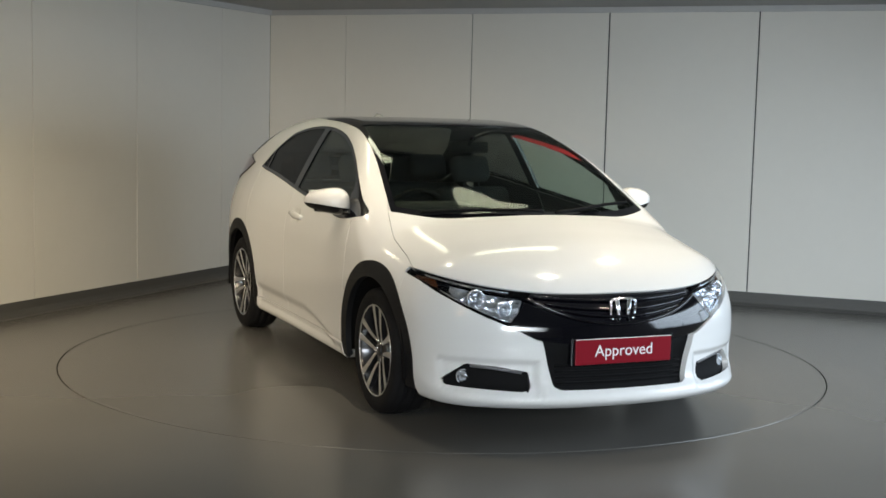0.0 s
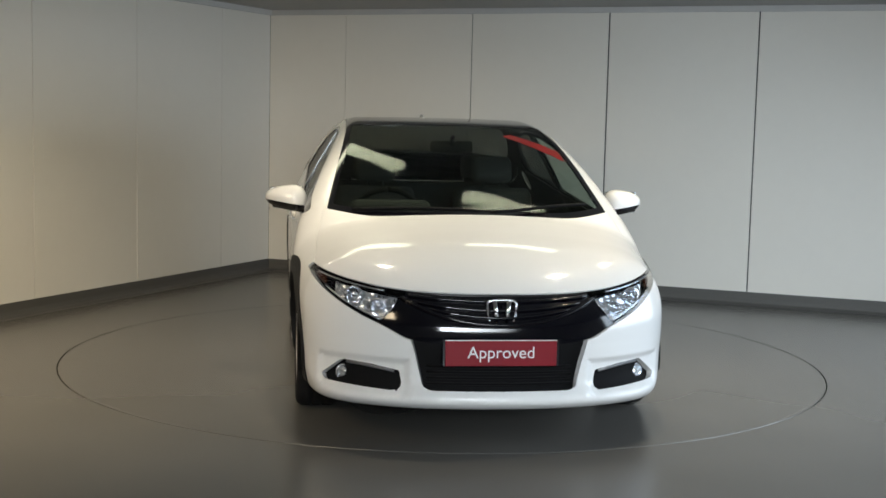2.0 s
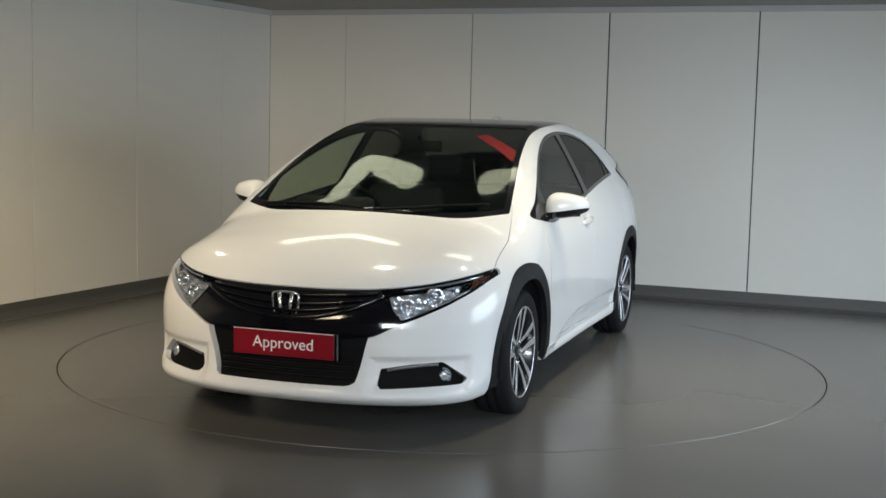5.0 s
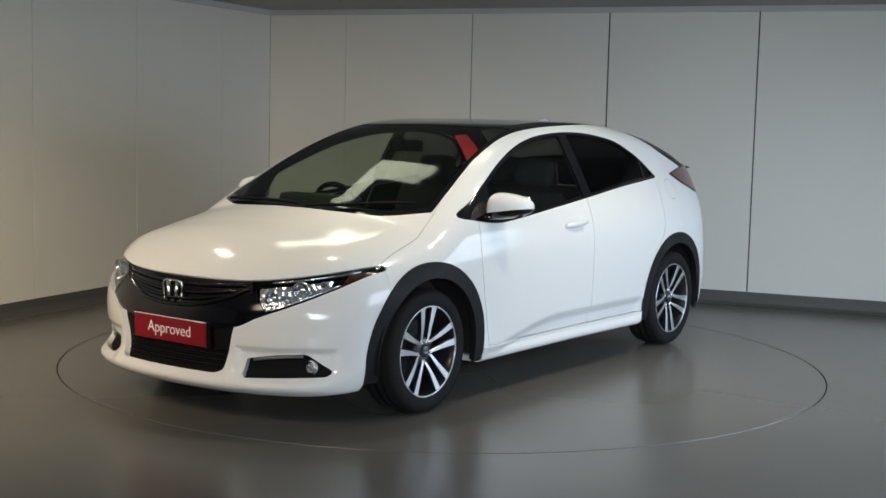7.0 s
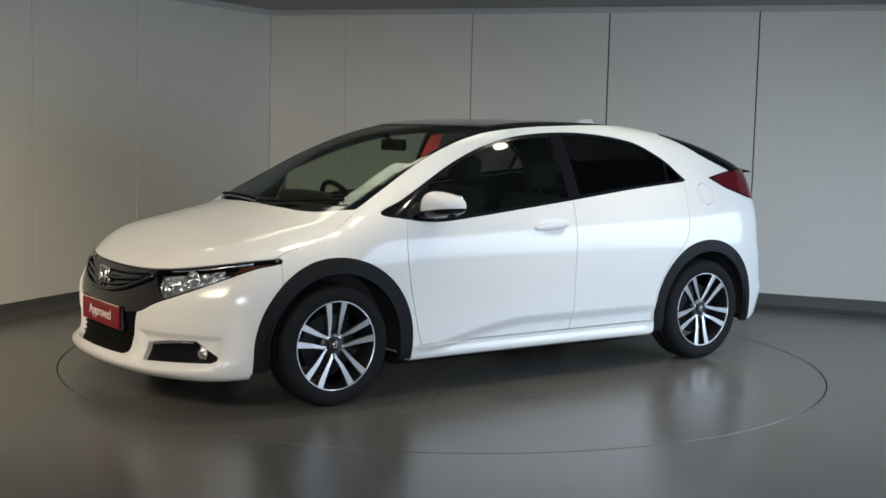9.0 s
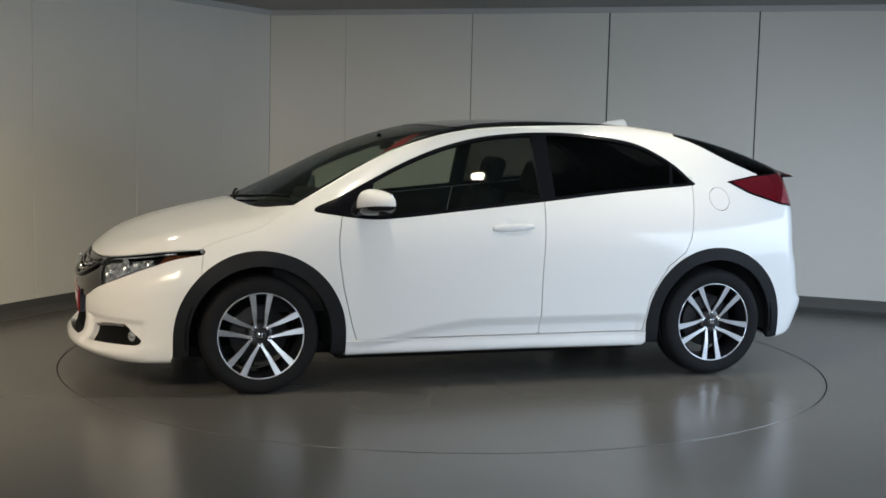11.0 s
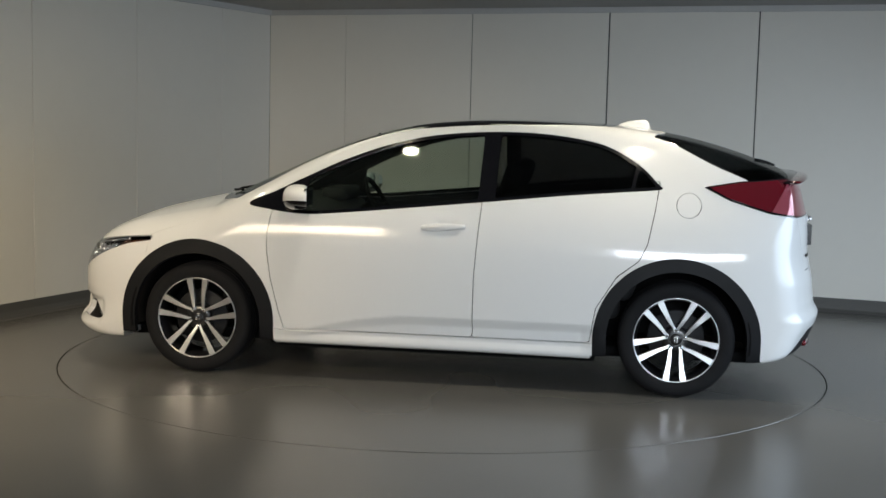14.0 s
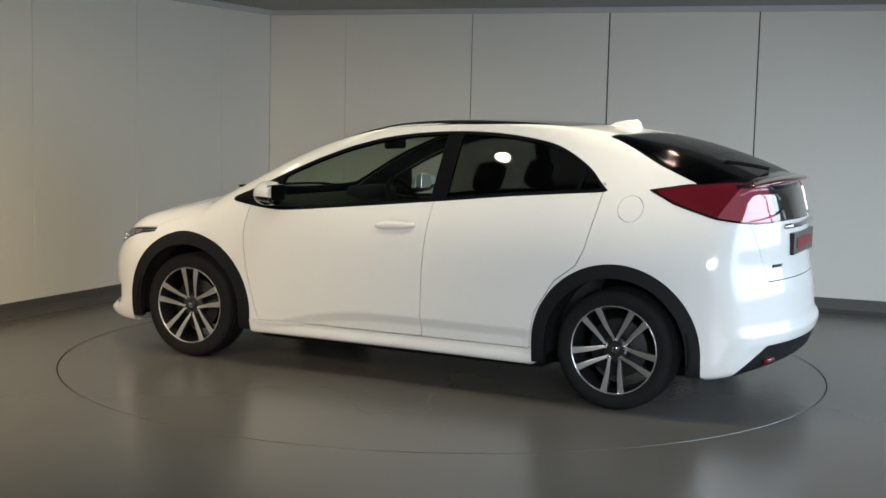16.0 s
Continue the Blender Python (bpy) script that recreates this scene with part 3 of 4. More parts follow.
for s in (1, -1):
    for name, outline in (("front_door", FRONT_DOOR), ("rear_door", REAR_DOOR)):
        f = polygon(outline, False)
        door = sheet(name, take(lambda x, y, z: np.minimum(f(x, z), s * y - 0.5), gap=0.0045), PAINT, car, "", 0.0, 0.02, LINING)
        if name == "front_door":
            bm = bmesh.new()
            # a wedge-shaped grip over the cup
            rows = []
            for i in range(15):
                u = i / 14
                x = 0.058 - 0.235 * u
                z = 0.846 + 0.012 * u
                w = float(HALF(z) + PLAN(x)) + 0.015 * math.sin(math.pi * min(max(u, 0.03), 0.97)) ** 0.5
                hgt = 0.011 + 0.010 * math.sin(math.pi * u ** 0.8)
                rows.append([bm.verts.new((x, s * (w + 0.010 * math.cos(a)), z + hgt * math.sin(a))) for a in np.linspace(0, 2 * math.pi, 13)[:-1]])
            for p, q in zip(rows, rows[1:]):
                for i in range(12):
                    bm.faces.new((p[i], p[(i + 1) % 12], q[(i + 1) % 12], q[i]))
            bm.faces.new(rows[0])
            bm.faces.new(rows[-1])
            bmesh.ops.recalc_face_normals(bm, faces=bm.faces)
            part("door_handle", bm, PAINT, door)
sill = lambda x, y, z: np.minimum.reduce([0.266 - z, 0.93 - np.abs(x), np.abs(y) - 0.6])
for s in (1, -1):
    sheet("sill", take(lambda x, y, z: np.minimum(sill(x, y, z), s * y)), PAINT, car, "", 0.009, 0.03)
sheet("fuel_flap", take(lambda x, y, z: np.minimum(0.062 - np.hypot(x + 1.338, z - 1.005), y - 0.5), gap=0.003), PAINT, car, "round fuel flap")


def diffuser_area(x, y, z):
    a = np.abs(y)
    return np.minimum.reduce([-1.75 - x, 0.745 - a - 0.3 * (z - 0.2), 0.355 - 0.85 * np.maximum(a - 0.60, 0) - z])


sheet("rear_diffuser", take(diffuser_area), CLADDING, car, "dark grey rear diffuser", 0.0, 0.02)


def tailgate_area(x, y, z):
    a = np.abs(y)
    return np.minimum.reduce([-1.70 - x, np.interp(z, [0.6, 0.72, 0.96, 1.2], [0.53, 0.545, 0.66, 0.70]) - a, z - 0.665])


tailgate = sheet("tailgate", take(tailgate_area, gap=0.004), PAINT, car, "", 0.0, 0.01, LINING)


def rear_bumper_area(x, y, z):
    return np.minimum(-1.70 - x, 0.835 + 0.06 * (x + 1.9) - z)


sheet("rear_bumper", take(rear_bumper_area, gap=0), PAINT, car, "", 0.0, 0.012, MATT_BLACK)
sheet("front_bumper", take(lambda x, y, z: np.minimum(x - 1.585 - 0.12 * (0.74 - z), 0.80 - z), gap=0.002), PAINT, car, "", 0.0, 0.034, MATT_BLACK)
sheet("body_shell", REST, PAINT, car, "", 0.0, 0.012, LINING)

# nose
sheet("grille_panel", grille_top, GLOSS_BLACK, car, "gloss black grille panel", -0.012, 0.012)
sheet("lower_intake", intake, MATT_BLACK, car, "black lower intake", -0.03, 0.012)
for s in (1, -1):
    hl = sheet("headlamp", cut(lamp_skin, lambda x, y, z: s * y), LENS, car, "clear wedge headlamp with chrome reflectors", 0.003, 0.004)
    sheet("lamp_bowl", cut(lamp_skin, lambda x, y, z: s * y), GLOSS_BLACK, hl, "dark lamp housing", -0.055, 0.01)
    sheet("fog_recess", cut(fogs, lambda x, y, z: s * y), MATT_BLACK, car, "black fog lamp recess", -0.028, 0.012)



# ---- fittings on the skin ----
def front_x(y, z):
    """Where the skin lies ahead at a height and width."""
    lo, hi = 1.0, 2.4
    for _ in range(30):
        m = (lo + hi) / 2
        lo, hi = (m, hi) if skin(np.array(m), np.array(float(y)), np.array(float(z))) < 0 else (lo, m)
    return lo


def rear_x(y, z):
    lo, hi = -1.0, -2.4
    for _ in range(30):
        m = (lo + hi) / 2
        lo, hi = (m, hi) if skin(np.array(m), np.array(float(y)), np.array(float(z))) < 0 else (lo, m)
    return lo


def top_z(x, y):
    lo, hi = 0.6, 1.7
    for _ in range(30):
        m = (lo + hi) / 2
        lo, hi = (m, hi) if skin(np.array(float(x)), np.array(float(y)), np.array(m)) < 0 else (lo, m)
    return lo


# lamp internals
FACETS = material("faceted_reflector", (0.78, 0.79, 0.81), 0.24, 0.8)
t_ = FACETS.node_tree
vor, bmp = t_.nodes.new("ShaderNodeTexVoronoi"), t_.nodes.new("ShaderNodeBump")
tc = t_.nodes.new("ShaderNodeTexCoord")
vor.inputs["Scale"].default_value = 30
bmp.inputs["Strength"].default_value, bmp.inputs["Distance"].default_value = 1.0, 0.016
t_.links.new(tc.outputs["Object"], vor.inputs["Vector"])
t_.links.new(vor.outputs["Distance"], bmp.inputs["Height"])
t_.links.new(bmp.outputs[0], t_.nodes["Principled BSDF"].inputs["Normal"])
headlamps = [o for o in car.children if o.name.startswith("headlamp")]
for hl, s in zip(headlamps, (1, -1)):
    mine = cut(lamp_skin, lambda x, y, z: s * y)
    sheet("reflector", cut(mine, lambda x, y, z: np.minimum.reduce([np.abs(y) - 0.455 - 0.5 * (0.65 - z), 0.730 - np.abs(y), BAND_TOP(np.abs(y)) - 0.022 - z, z - BAND_LOW(np.abs(y)) - 0.020])),
          FACETS, hl, "bright faceted chrome reflector", -0.032, 0.012)
    sheet("indicator", cut(mine, lambda x, y, z: np.minimum.reduce([np.abs(y) - 0.764, 0.810 - np.abs(y), BAND_TOP(np.abs(y)) - 0.014 - z, z - BAND_LOW(np.abs(y)) - 0.016])),
          AMBER, hl, "amber indicator lens", -0.022, 0.01)
    for y, z, r in ((0.628, 0.640, 0.036), (0.528, 0.602, 0.030)):
        bm = bmesh.new()
        x = front_x(y, z) - 0.034
        lathe(bm, [(r, 0.004), (r + 0.006, 0.012), (r + 0.006, 0.02), (r - 0.004, 0.016), (r * 0.75, -0.01), (0.012, -0.03), (0.010, 0.0), (0.0005, 0.004)], 24, pose(x, s * y, z, 0, 0, -90 + s * 18))
        cup = part("lamp_cup", bm, REFLECTOR, hl, "round chrome lamp cup")
        bm = bmesh.new()
        lathe(bm, [(0.0005, 0.012), (r * 0.35, 0.010), (r * 0.55, 0.004), (r * 0.55, -0.006), (0.0005, -0.006)], 20, pose(x, s * y, z, 0, 0, -90 + s * 18))
        part("bulb_shield", bm, REFLECTOR, cup)
    # bright strips along the lamp's edges
    for y0, y1, edge_, up in ((0.50, 0.78, BAND_TOP, -0.017), (0.52, 0.75, BAND_LOW, 0.017)):
        bm = bmesh.new()
        pts = []
        for y in np.linspace(y0, y1, 12):
            z = float(edge_(y)) + up
            pts.append((front_x(y, z) - 0.022, s * y, z))
        tube(bm, pts, 0.0045, 8)
        part("lamp_strip", bm, REFLECTOR, hl, "thin chrome strip in the lamp")
    bm = bmesh.new()
    y, z = 0.672, 0.290
    lathe(bm, [(0.0005, 0.012), (0.02, 0.010), (0.026, 0.0), (0.031, 0.006), (0.036, 0.002), (0.036, -0.03), (0.0005, -0.03)], 28, pose(front_x(y, z) - 0.042, s * y, z, 0, 0, -90 + s * 20))
    fl = part("fog_lamp", bm, FACETS, car, "round chrome fog lamp")
    bm = bmesh.new()
    lathe(bm, [(0.0005, 0.020), (0.02, 0.016), (0.032, 0.008), (0.032, 0.005), (0.0005, 0.005)], 28, pose(front_x(y, z) - 0.042, s * y, z, 0, 0, -90 + s * 20))
    part("lens", bm, LENS, fl)
    # silver strip on top of the fog recess
    bm = bmesh.new()
    tube(bm, [(front_x(yy, zz) - 0.010, s * yy, zz) for yy, zz in ((0.46, 0.322), (0.52, 0.332), (0.60, 0.342), (0.66, 0.345))], 0.006, 8)
    part("fog_trim", bm, SATIN, car, "thin silver strip over the fog lamp")

# grille bars over the black panel
for zc, dip, wid in ((0.648, 0.020, 0.40), (0.622, 0.030, 0.36), (0.597, 0.034, 0.31)):
    bm = bmesh.new()
    pts = []
    for i in range(25):
        y = wid * (i / 12 - 1)
        z = zc - dip * (1 - (y / wid) ** 2) + 0.006
        pts.append((front_x(y, z) - 0.006, y, z))
    tube(bm, pts, 0.0075, 8)
    part("grille_bar", bm, GLOSS_BLACK, car)
bm = bmesh.new()
pts = []
for i in range(33):
    u = i / 16 - 1
    y = 0.43 * u
    z = 0.540 + 0.105 * abs(u) ** 2.2
    pts.append((front_x(y, z) - 0.004, y, z))
tube(bm, pts, 0.009, 10)
part("grille_surround", bm, GLOSS_BLACK, car, "curved gloss black grille lip")
for zc in (0.352, 0.327, 0.302, 0.278):
    bm = bmesh.new()
    tube(bm, [(front_x(y, zc) - 0.024, y, zc) for y in np.linspace(-0.322, 0.322, 15)], 0.006, 6)
    part("intake_slat", bm, MATT_BLACK, car)

# emblem: a plain chrome frame with two uprights
bm = bmesh.new()
bx, bz = front_x(0, 0.595) + 0.004, 0.595
ringp = []
for k in range(40):
    a = 2 * math.pi * k / 40
    cy, cz = math.cos(a), math.sin(a)
    yy = 0.062 * math.copysign(abs(cy) ** 0.45, cy)
    zz = 0.052 * math.copysign(abs(cz) ** 0.45, cz)
    ringp.append((bx, yy * (1 + 1.6 * zz), bz + zz))
tube(bm, ringp + ringp[:1], 0.0055, 8)
for s in (1, -1):
    tube(bm, [(bx, s * 0.022, bz - 0.048), (bx + 0.002, s * 0.025, bz), (bx, s * 0.034, bz + 0.048)], 0.010, 8)
part("front_emblem", bm, CHROME, car, "plain chrome emblem on the grille")


def lettering(text, size, m, parent, mat):
    """Writing as flat mesh letters."""
    cu = bpy.data.curves.new("lettering", "FONT")
    cu.body, cu.size, cu.extrude, cu.align_x, cu.align_y = text, size, 0.0008, "CENTER", "CENTER"
    tmp = new("lettering_curve", cu)
    dg = bpy.context.evaluated_depsgraph_get()
    me = bpy.data.meshes.new_from_object(tmp.evaluated_get(dg))
    bpy.data.objects.remove(tmp)
    me.materials.clear()
    me.materials.append(mat)
    me.transform(m)
    ob = new("lettering", me)
    ob.parent = parent
    return ob


px = 2.164
bm = bmesh.new()
block(bm, px - 0.004, px + 0.004, -0.246, 0.246, 0.360, 0.476, 0.003)
plate = part("number_plate", bm, RED_PLATE, car, "red show plate with white lettering", False)
bm = bmesh.new()
block(bm, px - 0.045, px - 0.005, -0.262, 0.262, 0.354, 0.482, 0.006)
part("plate_holder", bm, GLOSS_BLACK, car, "", False)
for z0, z1 in ((0.4725, 0.4755),):
    bm = bmesh.new()
    block(bm, px + 0.0035, px + 0.0055, -0.246, 0.246, z0, z1)
    part("plate_edge", bm, LETTER_WHITE, plate, "thin white plate edge", False)
tagged(lettering("Approved", 0.074, pose(px + 0.0055, 0.0, 0.418, 90, 0, 90), plate, LETTER_WHITE), "white word on the plate")


# wheels
def wheel(x, s, turn):
    w = tagged(new("wheel"), "")
    w.parent = car
    w.matrix_basis = pose(x, s * 0.772, 0.3045, 0, 0, 0 if s > 0 else 180)
    bm = bmesh.new()
    k = 0.3045 / 0.310
    lathe(bm, [(r * k, y) for r, y in ((0.222, 0.088), (0.232, 0.094), (0.250, 0.099), (0.272, 0.101), (0.290, 0.096), (0.302, 0.086), (0.308, 0.070), (0.3065, 0.056), (0.309, 0.054), (0.3095, 0.030), (0.304, 0.028),
               (0.304, 0.020), (0.310, 0.018), (0.310, -0.018), (0.304, -0.020), (0.304, -0.028), (0.3095, -0.030), (0.308, -0.07), (0.302, -0.086), (0.285, -0.1), (0.25, -0.1), (0.222, -0.09))], 64, None, True)
    part("tyre", bm, RUBBER, w, "black rubber tyre")
    bm = bmesh.new()
    lathe(bm, [(0.220, 0.090), (0.2235, 0.093), (0.226, 0.0925), (0.226, 0.088), (0.216, 0.070), (0.205, 0.02), (0.205, -0.08), (0.225, -0.09), (0.2, -0.085), (0.2, 0.02), (0.214, 0.078)], 64, None, True)
    part("rim", bm, RIM_BLACK, w, "black painted rim barrel")
    bm = bmesh.new()
    lathe(bm, [(0.2155, 0.0905), (0.218, 0.0945), (0.2215, 0.0955), (0.2225, 0.0925), (0.2185, 0.0895)], 64, None, True)
    part("rim_lip", bm, ALLOY, w, "machined rim edge")
    bm = bmesh.new()
    lathe(bm, [(0.0005, 0.01), (0.145, 0.01), (0.15, 0.006), (0.15, -0.01), (0.0005, -0.01)], 40)
    part("brake_disc", bm, DISC_STEEL, w, "dull steel brake disc")
    bm = bmesh.new()
    lathe(bm, [(0.0005, 0.066), (0.040, 0.066), (0.060, 0.062), (0.070, 0.054), (0.072, 0.01), (0.0005, 0.01)], 40)
    part("hub", bm, RIM_BLACK, w, "black hub")
    bm = bmesh.new()
    lathe(bm, [(0.0005, 0.078), (0.022, 0.078), (0.029, 0.074), (0.031, 0.066), (0.0005, 0.066)], 28)
    cap = part("hub_cap", bm, RIM_BLACK, w, "black hub cap with a chrome emblem")
    bm = bmesh.new()
    for q in (-0.007, 0.007):
        block(bm, q - 0.003, q + 0.003, 0.077, 0.0795, -0.013, 0.013, 0.001)
    part("cap_emblem", bm, CHROME, cap)
    for k in range(5):
        base = radians(turn + 72 * k)
        for h in (1, -1):
            bm = bmesh.new()
            rows = []
            for r, off, wd, yf in ((0.034, 0.10, 0.006, 0.064), (0.060, 0.17, 0.0080, 0.069), (0.084, 0.29, 0.0095, 0.074), (0.12, 0.370, 0.0115, 0.080), (0.17, 0.405, 0.0145, 0.086), (0.218, 0.420, 0.0175, 0.0915)):
                a = base + h * off
                d, n = Vector((math.cos(a), 0, math.sin(a))), Vector((-math.sin(a), 0, math.cos(a)))
                c_ = d * r
                rows.append([bm.verts.new(c_ + n * u + Vector((0, yy, 0))) for u, yy in ((-wd, yf - 0.026), (-wd, yf - 0.002), (-wd + 0.002, yf), (wd - 0.002, yf), (wd, yf - 0.002), (wd, yf - 0.026))])
            for p, q in zip(rows, rows[1:]):
                for i in range(6):
                    j = (i + 1) % 6
                    f = bm.faces.new((p[i], p[j], q[j], q[i]))
                    f.material_index = 0 if i in (1, 2, 3) else 1
            bm.faces.new(rows[0])
            bm.faces.new(rows[-1])
            bmesh.ops.recalc_face_normals(bm, faces=bm.faces)
            sp = part("spoke", bm, ALLOY, w, "machined alloy spoke", False)
            sp.data.materials.append(RIM_BLACK)
        bm = bmesh.new()
        lathe(bm, [(0.0005, 0.074), (0.007, 0.073), (0.009, 0.066), (0.009, 0.055)], 10, pose(0.050 * math.cos(base), 0, 0.050 * math.sin(base)))
        part("wheel_bolt", bm, CHROME, w)
    return w


DISC_STEEL = material("brake_steel", (0.016, 0.016, 0.018), 0.6, 0.5)
for x, turn in ((1.2975, 54), (-1.2975, 90)):
    for s in (1, -1):
        wheel(x, s, turn if s > 0 else 180 - turn + 3)
        bm = bmesh.new()
        rows = []
        for k in range(25):
            a = radians(-9 + 198 * k / 24)
            rows.append([bm.verts.new((x + r * math.cos(a), s * y, 0.302 + r * math.sin(a))) for r, y in ((0.02, 0.46), (0.376, 0.46), (0.376, 0.868), (0.385, 0.868), (0.385, 0.45), (0.02, 0.45))])
        for p, q in zip(rows, rows[1:]):
            for i in range(5):
                bm.faces.new((p[i], p[i + 1], q[i + 1], q[i]))
        bmesh.ops.recalc_face_normals(bm, faces=bm.faces)
        part("wheel_well", bm, MATT_BLACK, car, "black wheel well liner")

# the underside
bm = bmesh.new()
block(bm, -1.75, 1.80, -0.56, 0.56, 0.145, 0.21, 0.02)
block(bm, -0.88, 0.88, -0.74, 0.74, 0.145, 0.21, 0.02)
part("underbody", bm, MATT_BLACK, car, "flat black underbody", False)

# door mirrors
for s in (1, -1):
    mir = None
    for low in (False, True):
        bm = bmesh.new()
        bmesh.ops.create_uvsphere(bm, u_segments=32, v_segments=24, radius=1)
        split_z = -0.07
        bmesh.ops.delete(bm, geom=[f for f in bm.faces if (f.calc_center_median().z < split_z) != low], context="FACES")
        for v in bm.verts:
            p = [math.copysign(abs(q) ** 0.78, q) for q in v.co]
            x = 0.085 * (max(p[0], -0.55) if p[0] < -0.35 else p[0])
            taper = 1 - 0.18 * p[0]
            v.co = Vector((0.718 + x - 0.03 * p[1], s * (0.922 + 0.108 * p[1] * taper), 0.975 + 0.012 * p[1] + p[2] * (0.078 * (1 - 0.36 * p[1]) if p[2] > 0 else 0.052 * (1 - 0.15 * p[1]))))
        if s < 0:
            bmesh.ops.reverse_faces(bm, faces=bm.faces)
        ob = part("lower_shell" if low else "door_mirror", bm, GLOSS_BLACK if low else PAINT, mir or car, "black underside of the mirror" if low else "white door mirror on a black foot")
        mir = mir or ob
    bm = bmesh.new()
    tube(bm, [(0.80, s * 0.800, 0.918), (0.765, s * 0.845, 0.930), (0.73, s * 0.90, 0.945), (0.70, s * 0.985, 0.958)], 0.031, 12)
    for v in bm.verts:
        v.co.z = 0.937 + (v.co.z - 0.937) * 0.62
        v.co.x = 0.76 + (v.co.x - 0.76) * 1.25
    part("mirror_foot", bm, GLOSS_BLACK, mir, "black mirror foot")
    bm = bmesh.new()
    block(bm, 0.658, 0.6655, s * 0.922 - 0.088, s * 0.922 + 0.088, 0.950, 1.040, 0.003)
    part("mirror_glass", bm, MIRROR_GLASS, mir, "", False)

# wipers on the black cowl
for y0, y1, x0, x1 in ((0.08, 0.62, 1.335, 1.115), (-0.60, 0.02, 1.20, 1.315)):
    bm = bmesh.new()
    pts = []
    for i in range(13):
        u = i / 12
        x, y = x0 + (x1 - x0) * u, y0 + (y1 - y0) * u
        pts.append((x, y, top_z(x, y) + 0.014))
    tube(bm, pts, 0.008, 6)
    part("wiper", bm, MATT_BLACK, car, "black windscreen wiper")

# roof fin
bm = bmesh.new()
prof = [(-0.93, 0.000), (-0.96, 0.022), (-1.0, 0.037), (-1.06, 0.048), (-1.105, 0.053), (-1.125, 0.036), (-1.134, 0.0)]
base_z = top_z(-1.02, 0) - 0.006
rows = []
for k, wd in ((0, 0.030), (0.55, 0.014), (1.0, 0.005)):
    rows.append([bm.verts.new((x, wd * 1, base_z - 0.03 * (-x - 0.93) + h * k)) for x, h in prof])
    rows.append([bm.verts.new((x, -wd, base_z - 0.03 * (-x - 0.93) + h * k)) for x, h in prof])
for a, b in ((0, 2), (2, 4), (4, 5), (5, 3), (3, 1)):
    for i in range(len(prof) - 1):
        bm.faces.new((rows[a][i], rows[a][i + 1], rows[b][i + 1], rows[b][i]))
bmesh.ops.recalc_face_normals(bm, faces=bm.faces)
part("roof_fin", bm, PAINT, car, "white shark fin aerial")


# spoiler with its red light bar
def wing(prof, half, drop, bow):
    bm = bmesh.new()
    rows = []
    for i in range(25):
        y = half * (i / 12 - 1)
        u = abs(y / half)
        thin = 1 - 0.7 * u ** 6
        rows.append([bm.verts.new((x + bow * u ** 2, y, 1.162 + (z - 1.162) * thin - drop * u ** 2.5)) for x, z in prof])
    for p, q in zip(rows, rows[1:]):
        for i in range(len(prof)):
            j = (i + 1) % len(prof)
            bm.faces.new((p[i], p[j], q[j], q[i]))
    bm.faces.new(rows[0])
    bm.faces.new(rows[-1])
    bmesh.ops.recalc_face_normals(bm, faces=bm.faces)
    return bm


sp = part("spoiler", wing([(-1.865, 1.188), (-1.93, 1.176), (-2.005, 1.163), (-2.015, 1.155), (-2.0, 1.143), (-1.93, 1.135), (-1.87, 1.15)], 0.665, 0.030, 0.11), GLOSS_BLACK, car, "gloss black tail spoiler with a red light bar")
part("light_bar", wing([(-1.955, 1.1745), (-2.008, 1.1655), (-2.019, 1.156), (-2.010, 1.149), (-1.99, 1.150), (-1.96, 1.165)], 0.655, 0.029, 0.107), RED_LENS, sp, "red light bar")
bm = bmesh.new()
tube(bm, [(x, y, top_z(x, y) + 0.003) for x, y in ((-1.84, 0.02), (-1.80, 0.12), (-1.74, 0.28), (-1.70, 0.40))], 0.006, 6)
part("rear_wiper", bm, MATT_BLACK, car, "black rear wiper")

# rear plate, badge, reflectors
rx = rear_x(0.2, 0.86) - 0.004
bm = bmesh.new()
block(bm, rx - 0.012, rx + 0.02, -0.262, 0.262, 0.775, 0.888, 0.003)
rp = part("rear_plate", bm, RIM_BLACK, car, "dark show plate with worn lettering", False)
bm = bmesh.new()
block(bm, rx - 0.0145, rx - 0.012, -0.18, 0.18, 0.805, 0.858)
part("lettering_bar", bm, RED_PLATE, rp, "dull red bar of unreadable writing", False)
bm = bmesh.new()
tube(bm, [(rear_x(y, 0.925) - 0.010, y, 0.925) for y in np.linspace(-0.34, 0.34, 9)], 0.013, 8)
part("tailgate_trim", bm, CHROME, tailgate, "chrome tailgate strip")
bm = bmesh.new()
for i in range(5):
    y = 0.47 - 0.022 * i
    x = rear_x(y, 0.735) - 0.002
    block(bm, x - 0.003, x + 0.004, y - 0.008, y + 0.008, 0.728, 0.744)
part("badge_bar", bm, CHROME, tailgate, "small chrome model badge", False)
for s in (1, -1):
    bm = bmesh.new()
    tube(bm, [(rear_x(y, 0.275) - 0.006, s * y, 0.275) for y in (0.50, 0.54, 0.58)], 0.016, 8)
    part("rear_reflector", bm, RED_LENS, car, "red bumper reflector")

# the red strip behind the windscreen
strip = polygon([(0.362, 0.30), (0.318, 0.352), (0.600, 0.672), (0.685, 0.636)], False)
sheet("red_sticker", cut(top, lambda x, y, z: np.minimum(strip(x, y), SCREEN_SIDE(x) - 0.03 - y)), RED_CARD, car, "red sales sticker behind the windscreen", -0.014, 0.002)


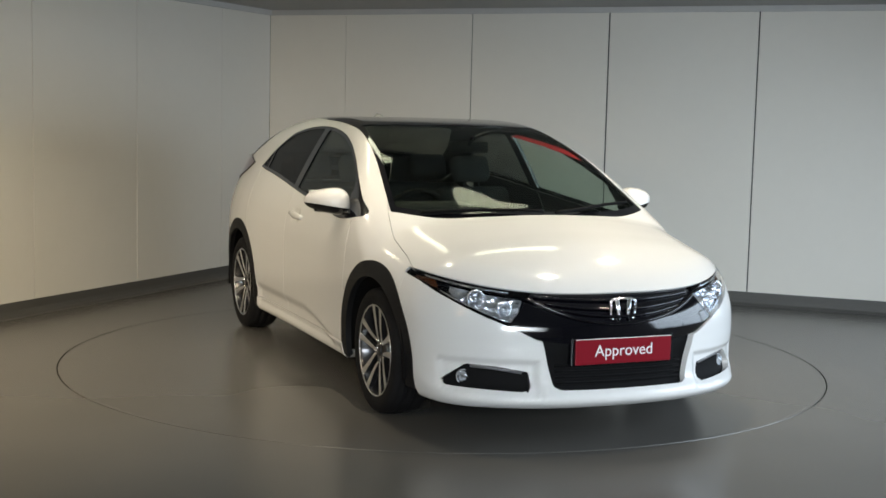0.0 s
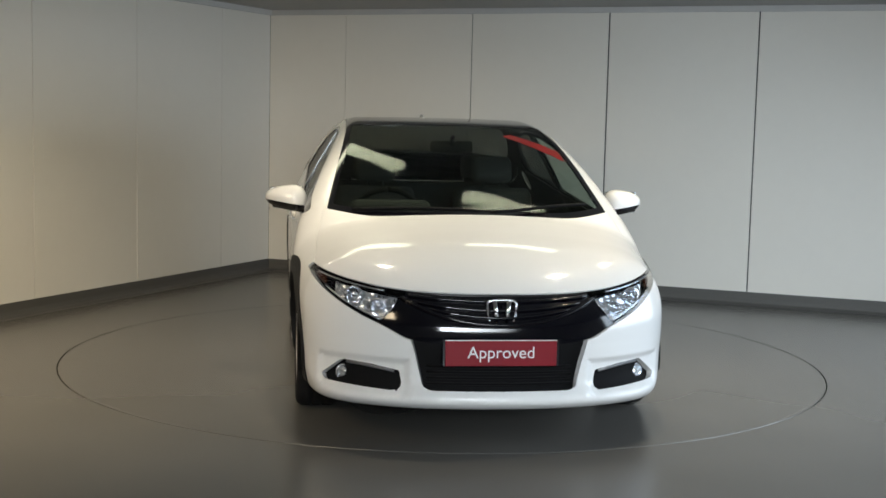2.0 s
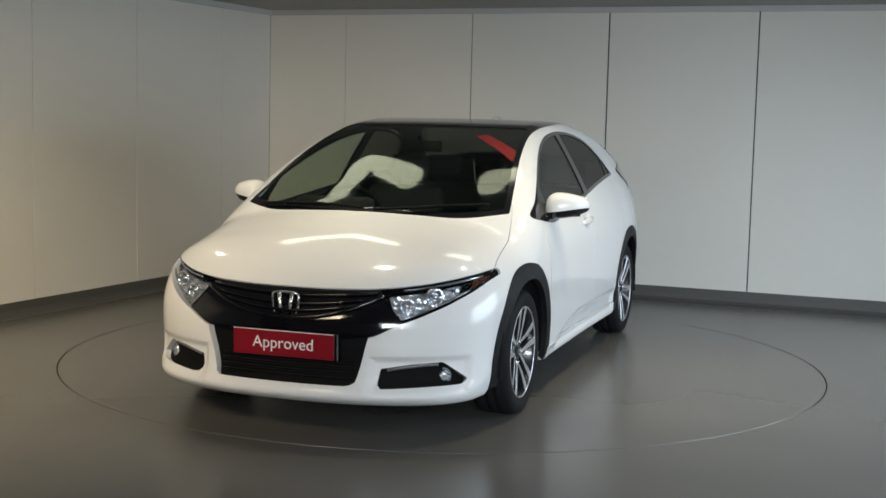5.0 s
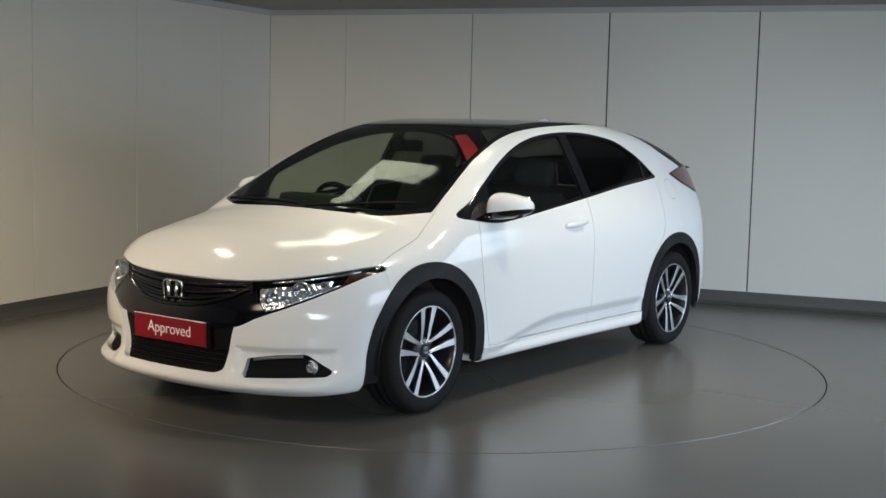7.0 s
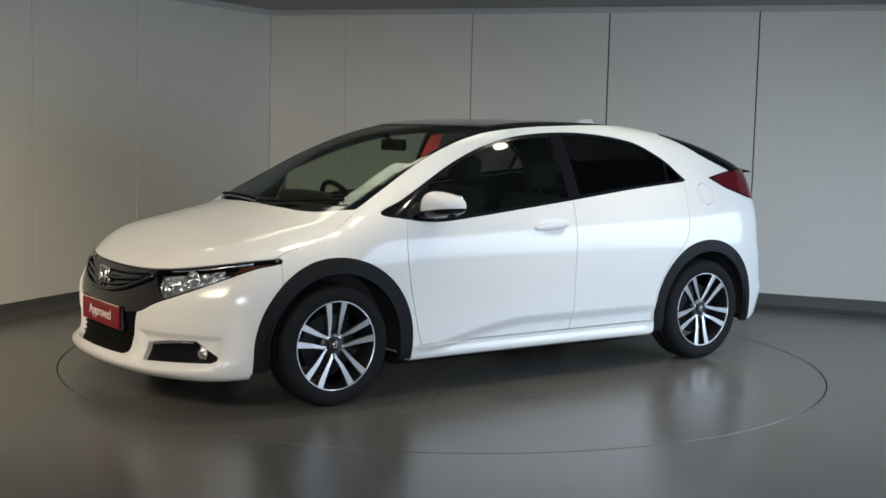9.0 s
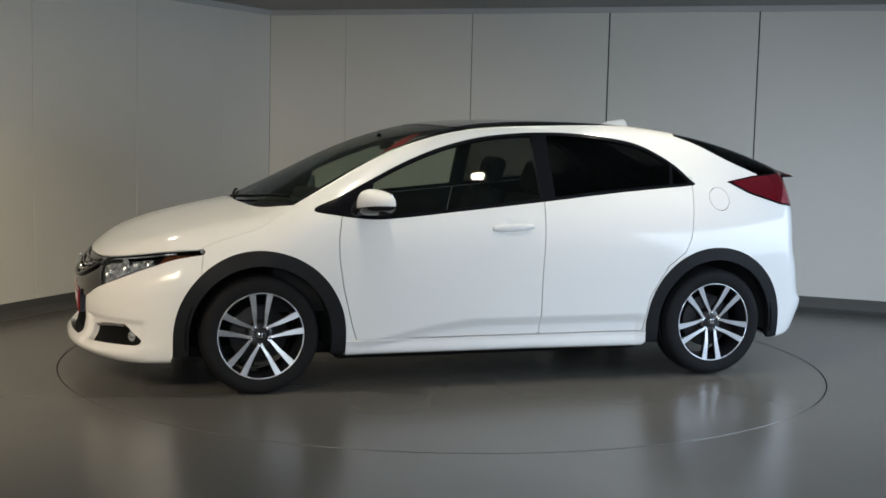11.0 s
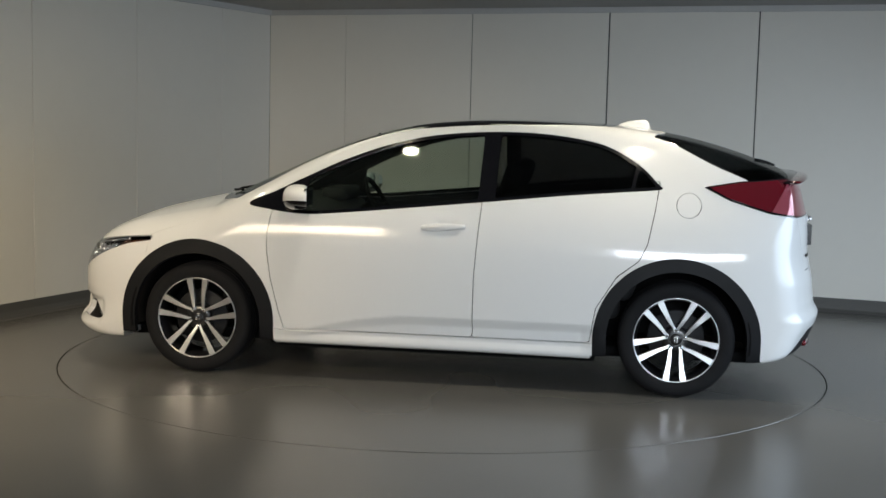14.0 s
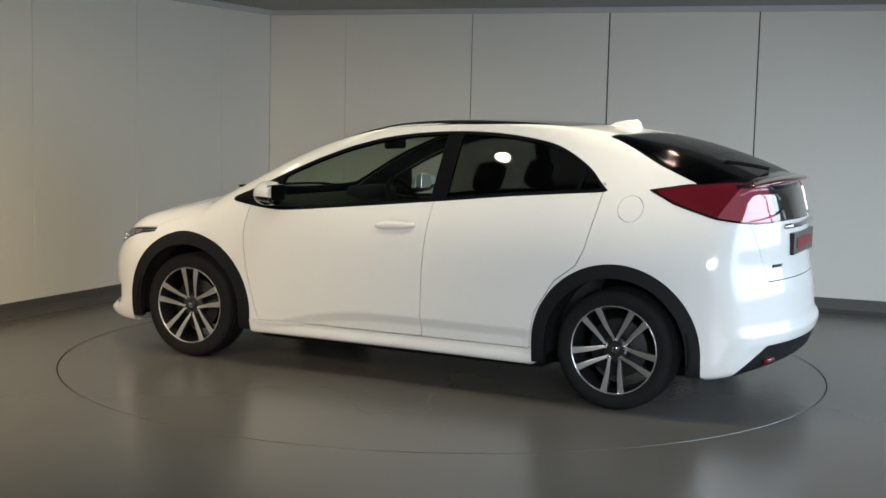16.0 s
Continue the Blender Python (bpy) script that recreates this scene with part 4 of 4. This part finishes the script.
# ---- cabin ----
def seat(name, x, y, w, back_h, heads):
    ob = tagged(new(name), "charcoal cloth car seat")
    ob.parent = car
    bm = bmesh.new()
    block(bm, x - 0.02, x + 0.50, y - w / 2, y + w / 2, 0.36, 0.54, 0.05, segments=3)
    part("seat_base", bm, SEAT_CLOTH, ob)
    bm = bmesh.new()
    block(bm, -0.07, 0.07, y - w / 2, y + w / 2, 0.0, back_h, 0.055, pose(x, 0, 0.47, 0, -21), 3)
    part("backrest", bm, SEAT_CLOTH, ob)
    for hy in heads:
        bm = bmesh.new()
        block(bm, -0.05, 0.05, hy - 0.13, hy + 0.13, back_h + 0.03, back_h + 0.20, 0.045, pose(x, 0, 0.47, 0, -19), 3)
        for q in (-0.05, 0.05):
            tube(bm, [tuple(pose(x, 0, 0.47, 0, -19) @ Vector((0, hy + q, back_h - 0.02))), tuple(pose(x, 0, 0.47, 0, -19) @ Vector((0, hy + q, back_h + 0.05)))], 0.007, 6)
        part("headrest", bm, SEAT_CLOTH, ob)


for y in (0.37, -0.37):
    seat("front_seat", -0.16, y, 0.50, 0.56, (y,))
seat("rear_seat", -0.98, 0, 1.28, 0.54, (-0.42, 0.42))
bm = bmesh.new()
prof = [(1.20, 0.90), (1.02, 0.935), (0.82, 0.925), (0.70, 0.88), (0.66, 0.78), (0.72, 0.55), (0.9, 0.4), (1.2, 0.4)]
rows = [[bm.verts.new((x, y, z)) for x, z in prof] for y in np.linspace(-0.70, 0.70, 9)]
for p, q in zip(rows, rows[1:]):
    for i in range(len(prof)):
        j = (i + 1) % len(prof)
        bm.faces.new((p[i], p[j], q[j], q[i]))
bm.faces.new(rows[0])
bm.faces.new(rows[-1])
bmesh.ops.recalc_face_normals(bm, faces=bm.faces)
dash = part("dashboard", bm, LINING, car, "dark moulded dashboard")
bm = bmesh.new()
block(bm, 0.70, 0.86, -0.58, -0.16, 0.90, 0.985, 0.03)
part("instrument_hood", bm, LINING, dash)
bm = bmesh.new()
m_ = pose(0.53, -0.37, 0.87, 0, -62)
loop = [m_ @ Vector((0.185 * math.cos(a), 0.185 * math.sin(a), 0)) for a in np.linspace(0, 2 * math.pi, 37)]
tube(bm, loop, 0.016, 8)
for a in (0, math.pi, -math.pi / 2 - 1.57):
    tube(bm, [m_ @ Vector((0, 0, -0.02)), m_ @ Vector((0.18 * math.sin(a), 0.18 * math.cos(a), 0))], 0.014, 6)
lathe(bm, [(0.0005, 0.0), (0.06, -0.005), (0.065, -0.04), (0.03, -0.2)], 18, m_ @ pose(0, 0, 0, 90))
part("steering_wheel", bm, MATT_BLACK, car, "black three-spoke steering wheel")
bm = bmesh.new()
block(bm, 0.40, 0.43, -0.12, 0.12, 1.235, 1.30, 0.012)
tube(bm, [(0.43, 0, 1.28), (0.47, 0, 1.325)], 0.012, 6)
part("rear_view_mirror", bm, MATT_BLACK, car, "black rear-view mirror")

def motions():
    rows = [(0, -66.75), (0.5, -69.6), (1.0, -73.45)] + [(t, -73.45 - 8.835 * (t - 1)) for t in (1.5, 2, 3, 4, 5, 6, 7, 8, 9, 10, 11, 12, 13, 14, 15, 16)]
    at = Matrix.Translation((-0.0517, -0.0267, 0))
    walk(car, [(t, pose(0, 0, 0, 0, 0, a) @ at) for t, a in rows])
    walk(turntable, [(t, pose(0, 0, 0, 0, 0, a)) for t, a in rows])


motions()
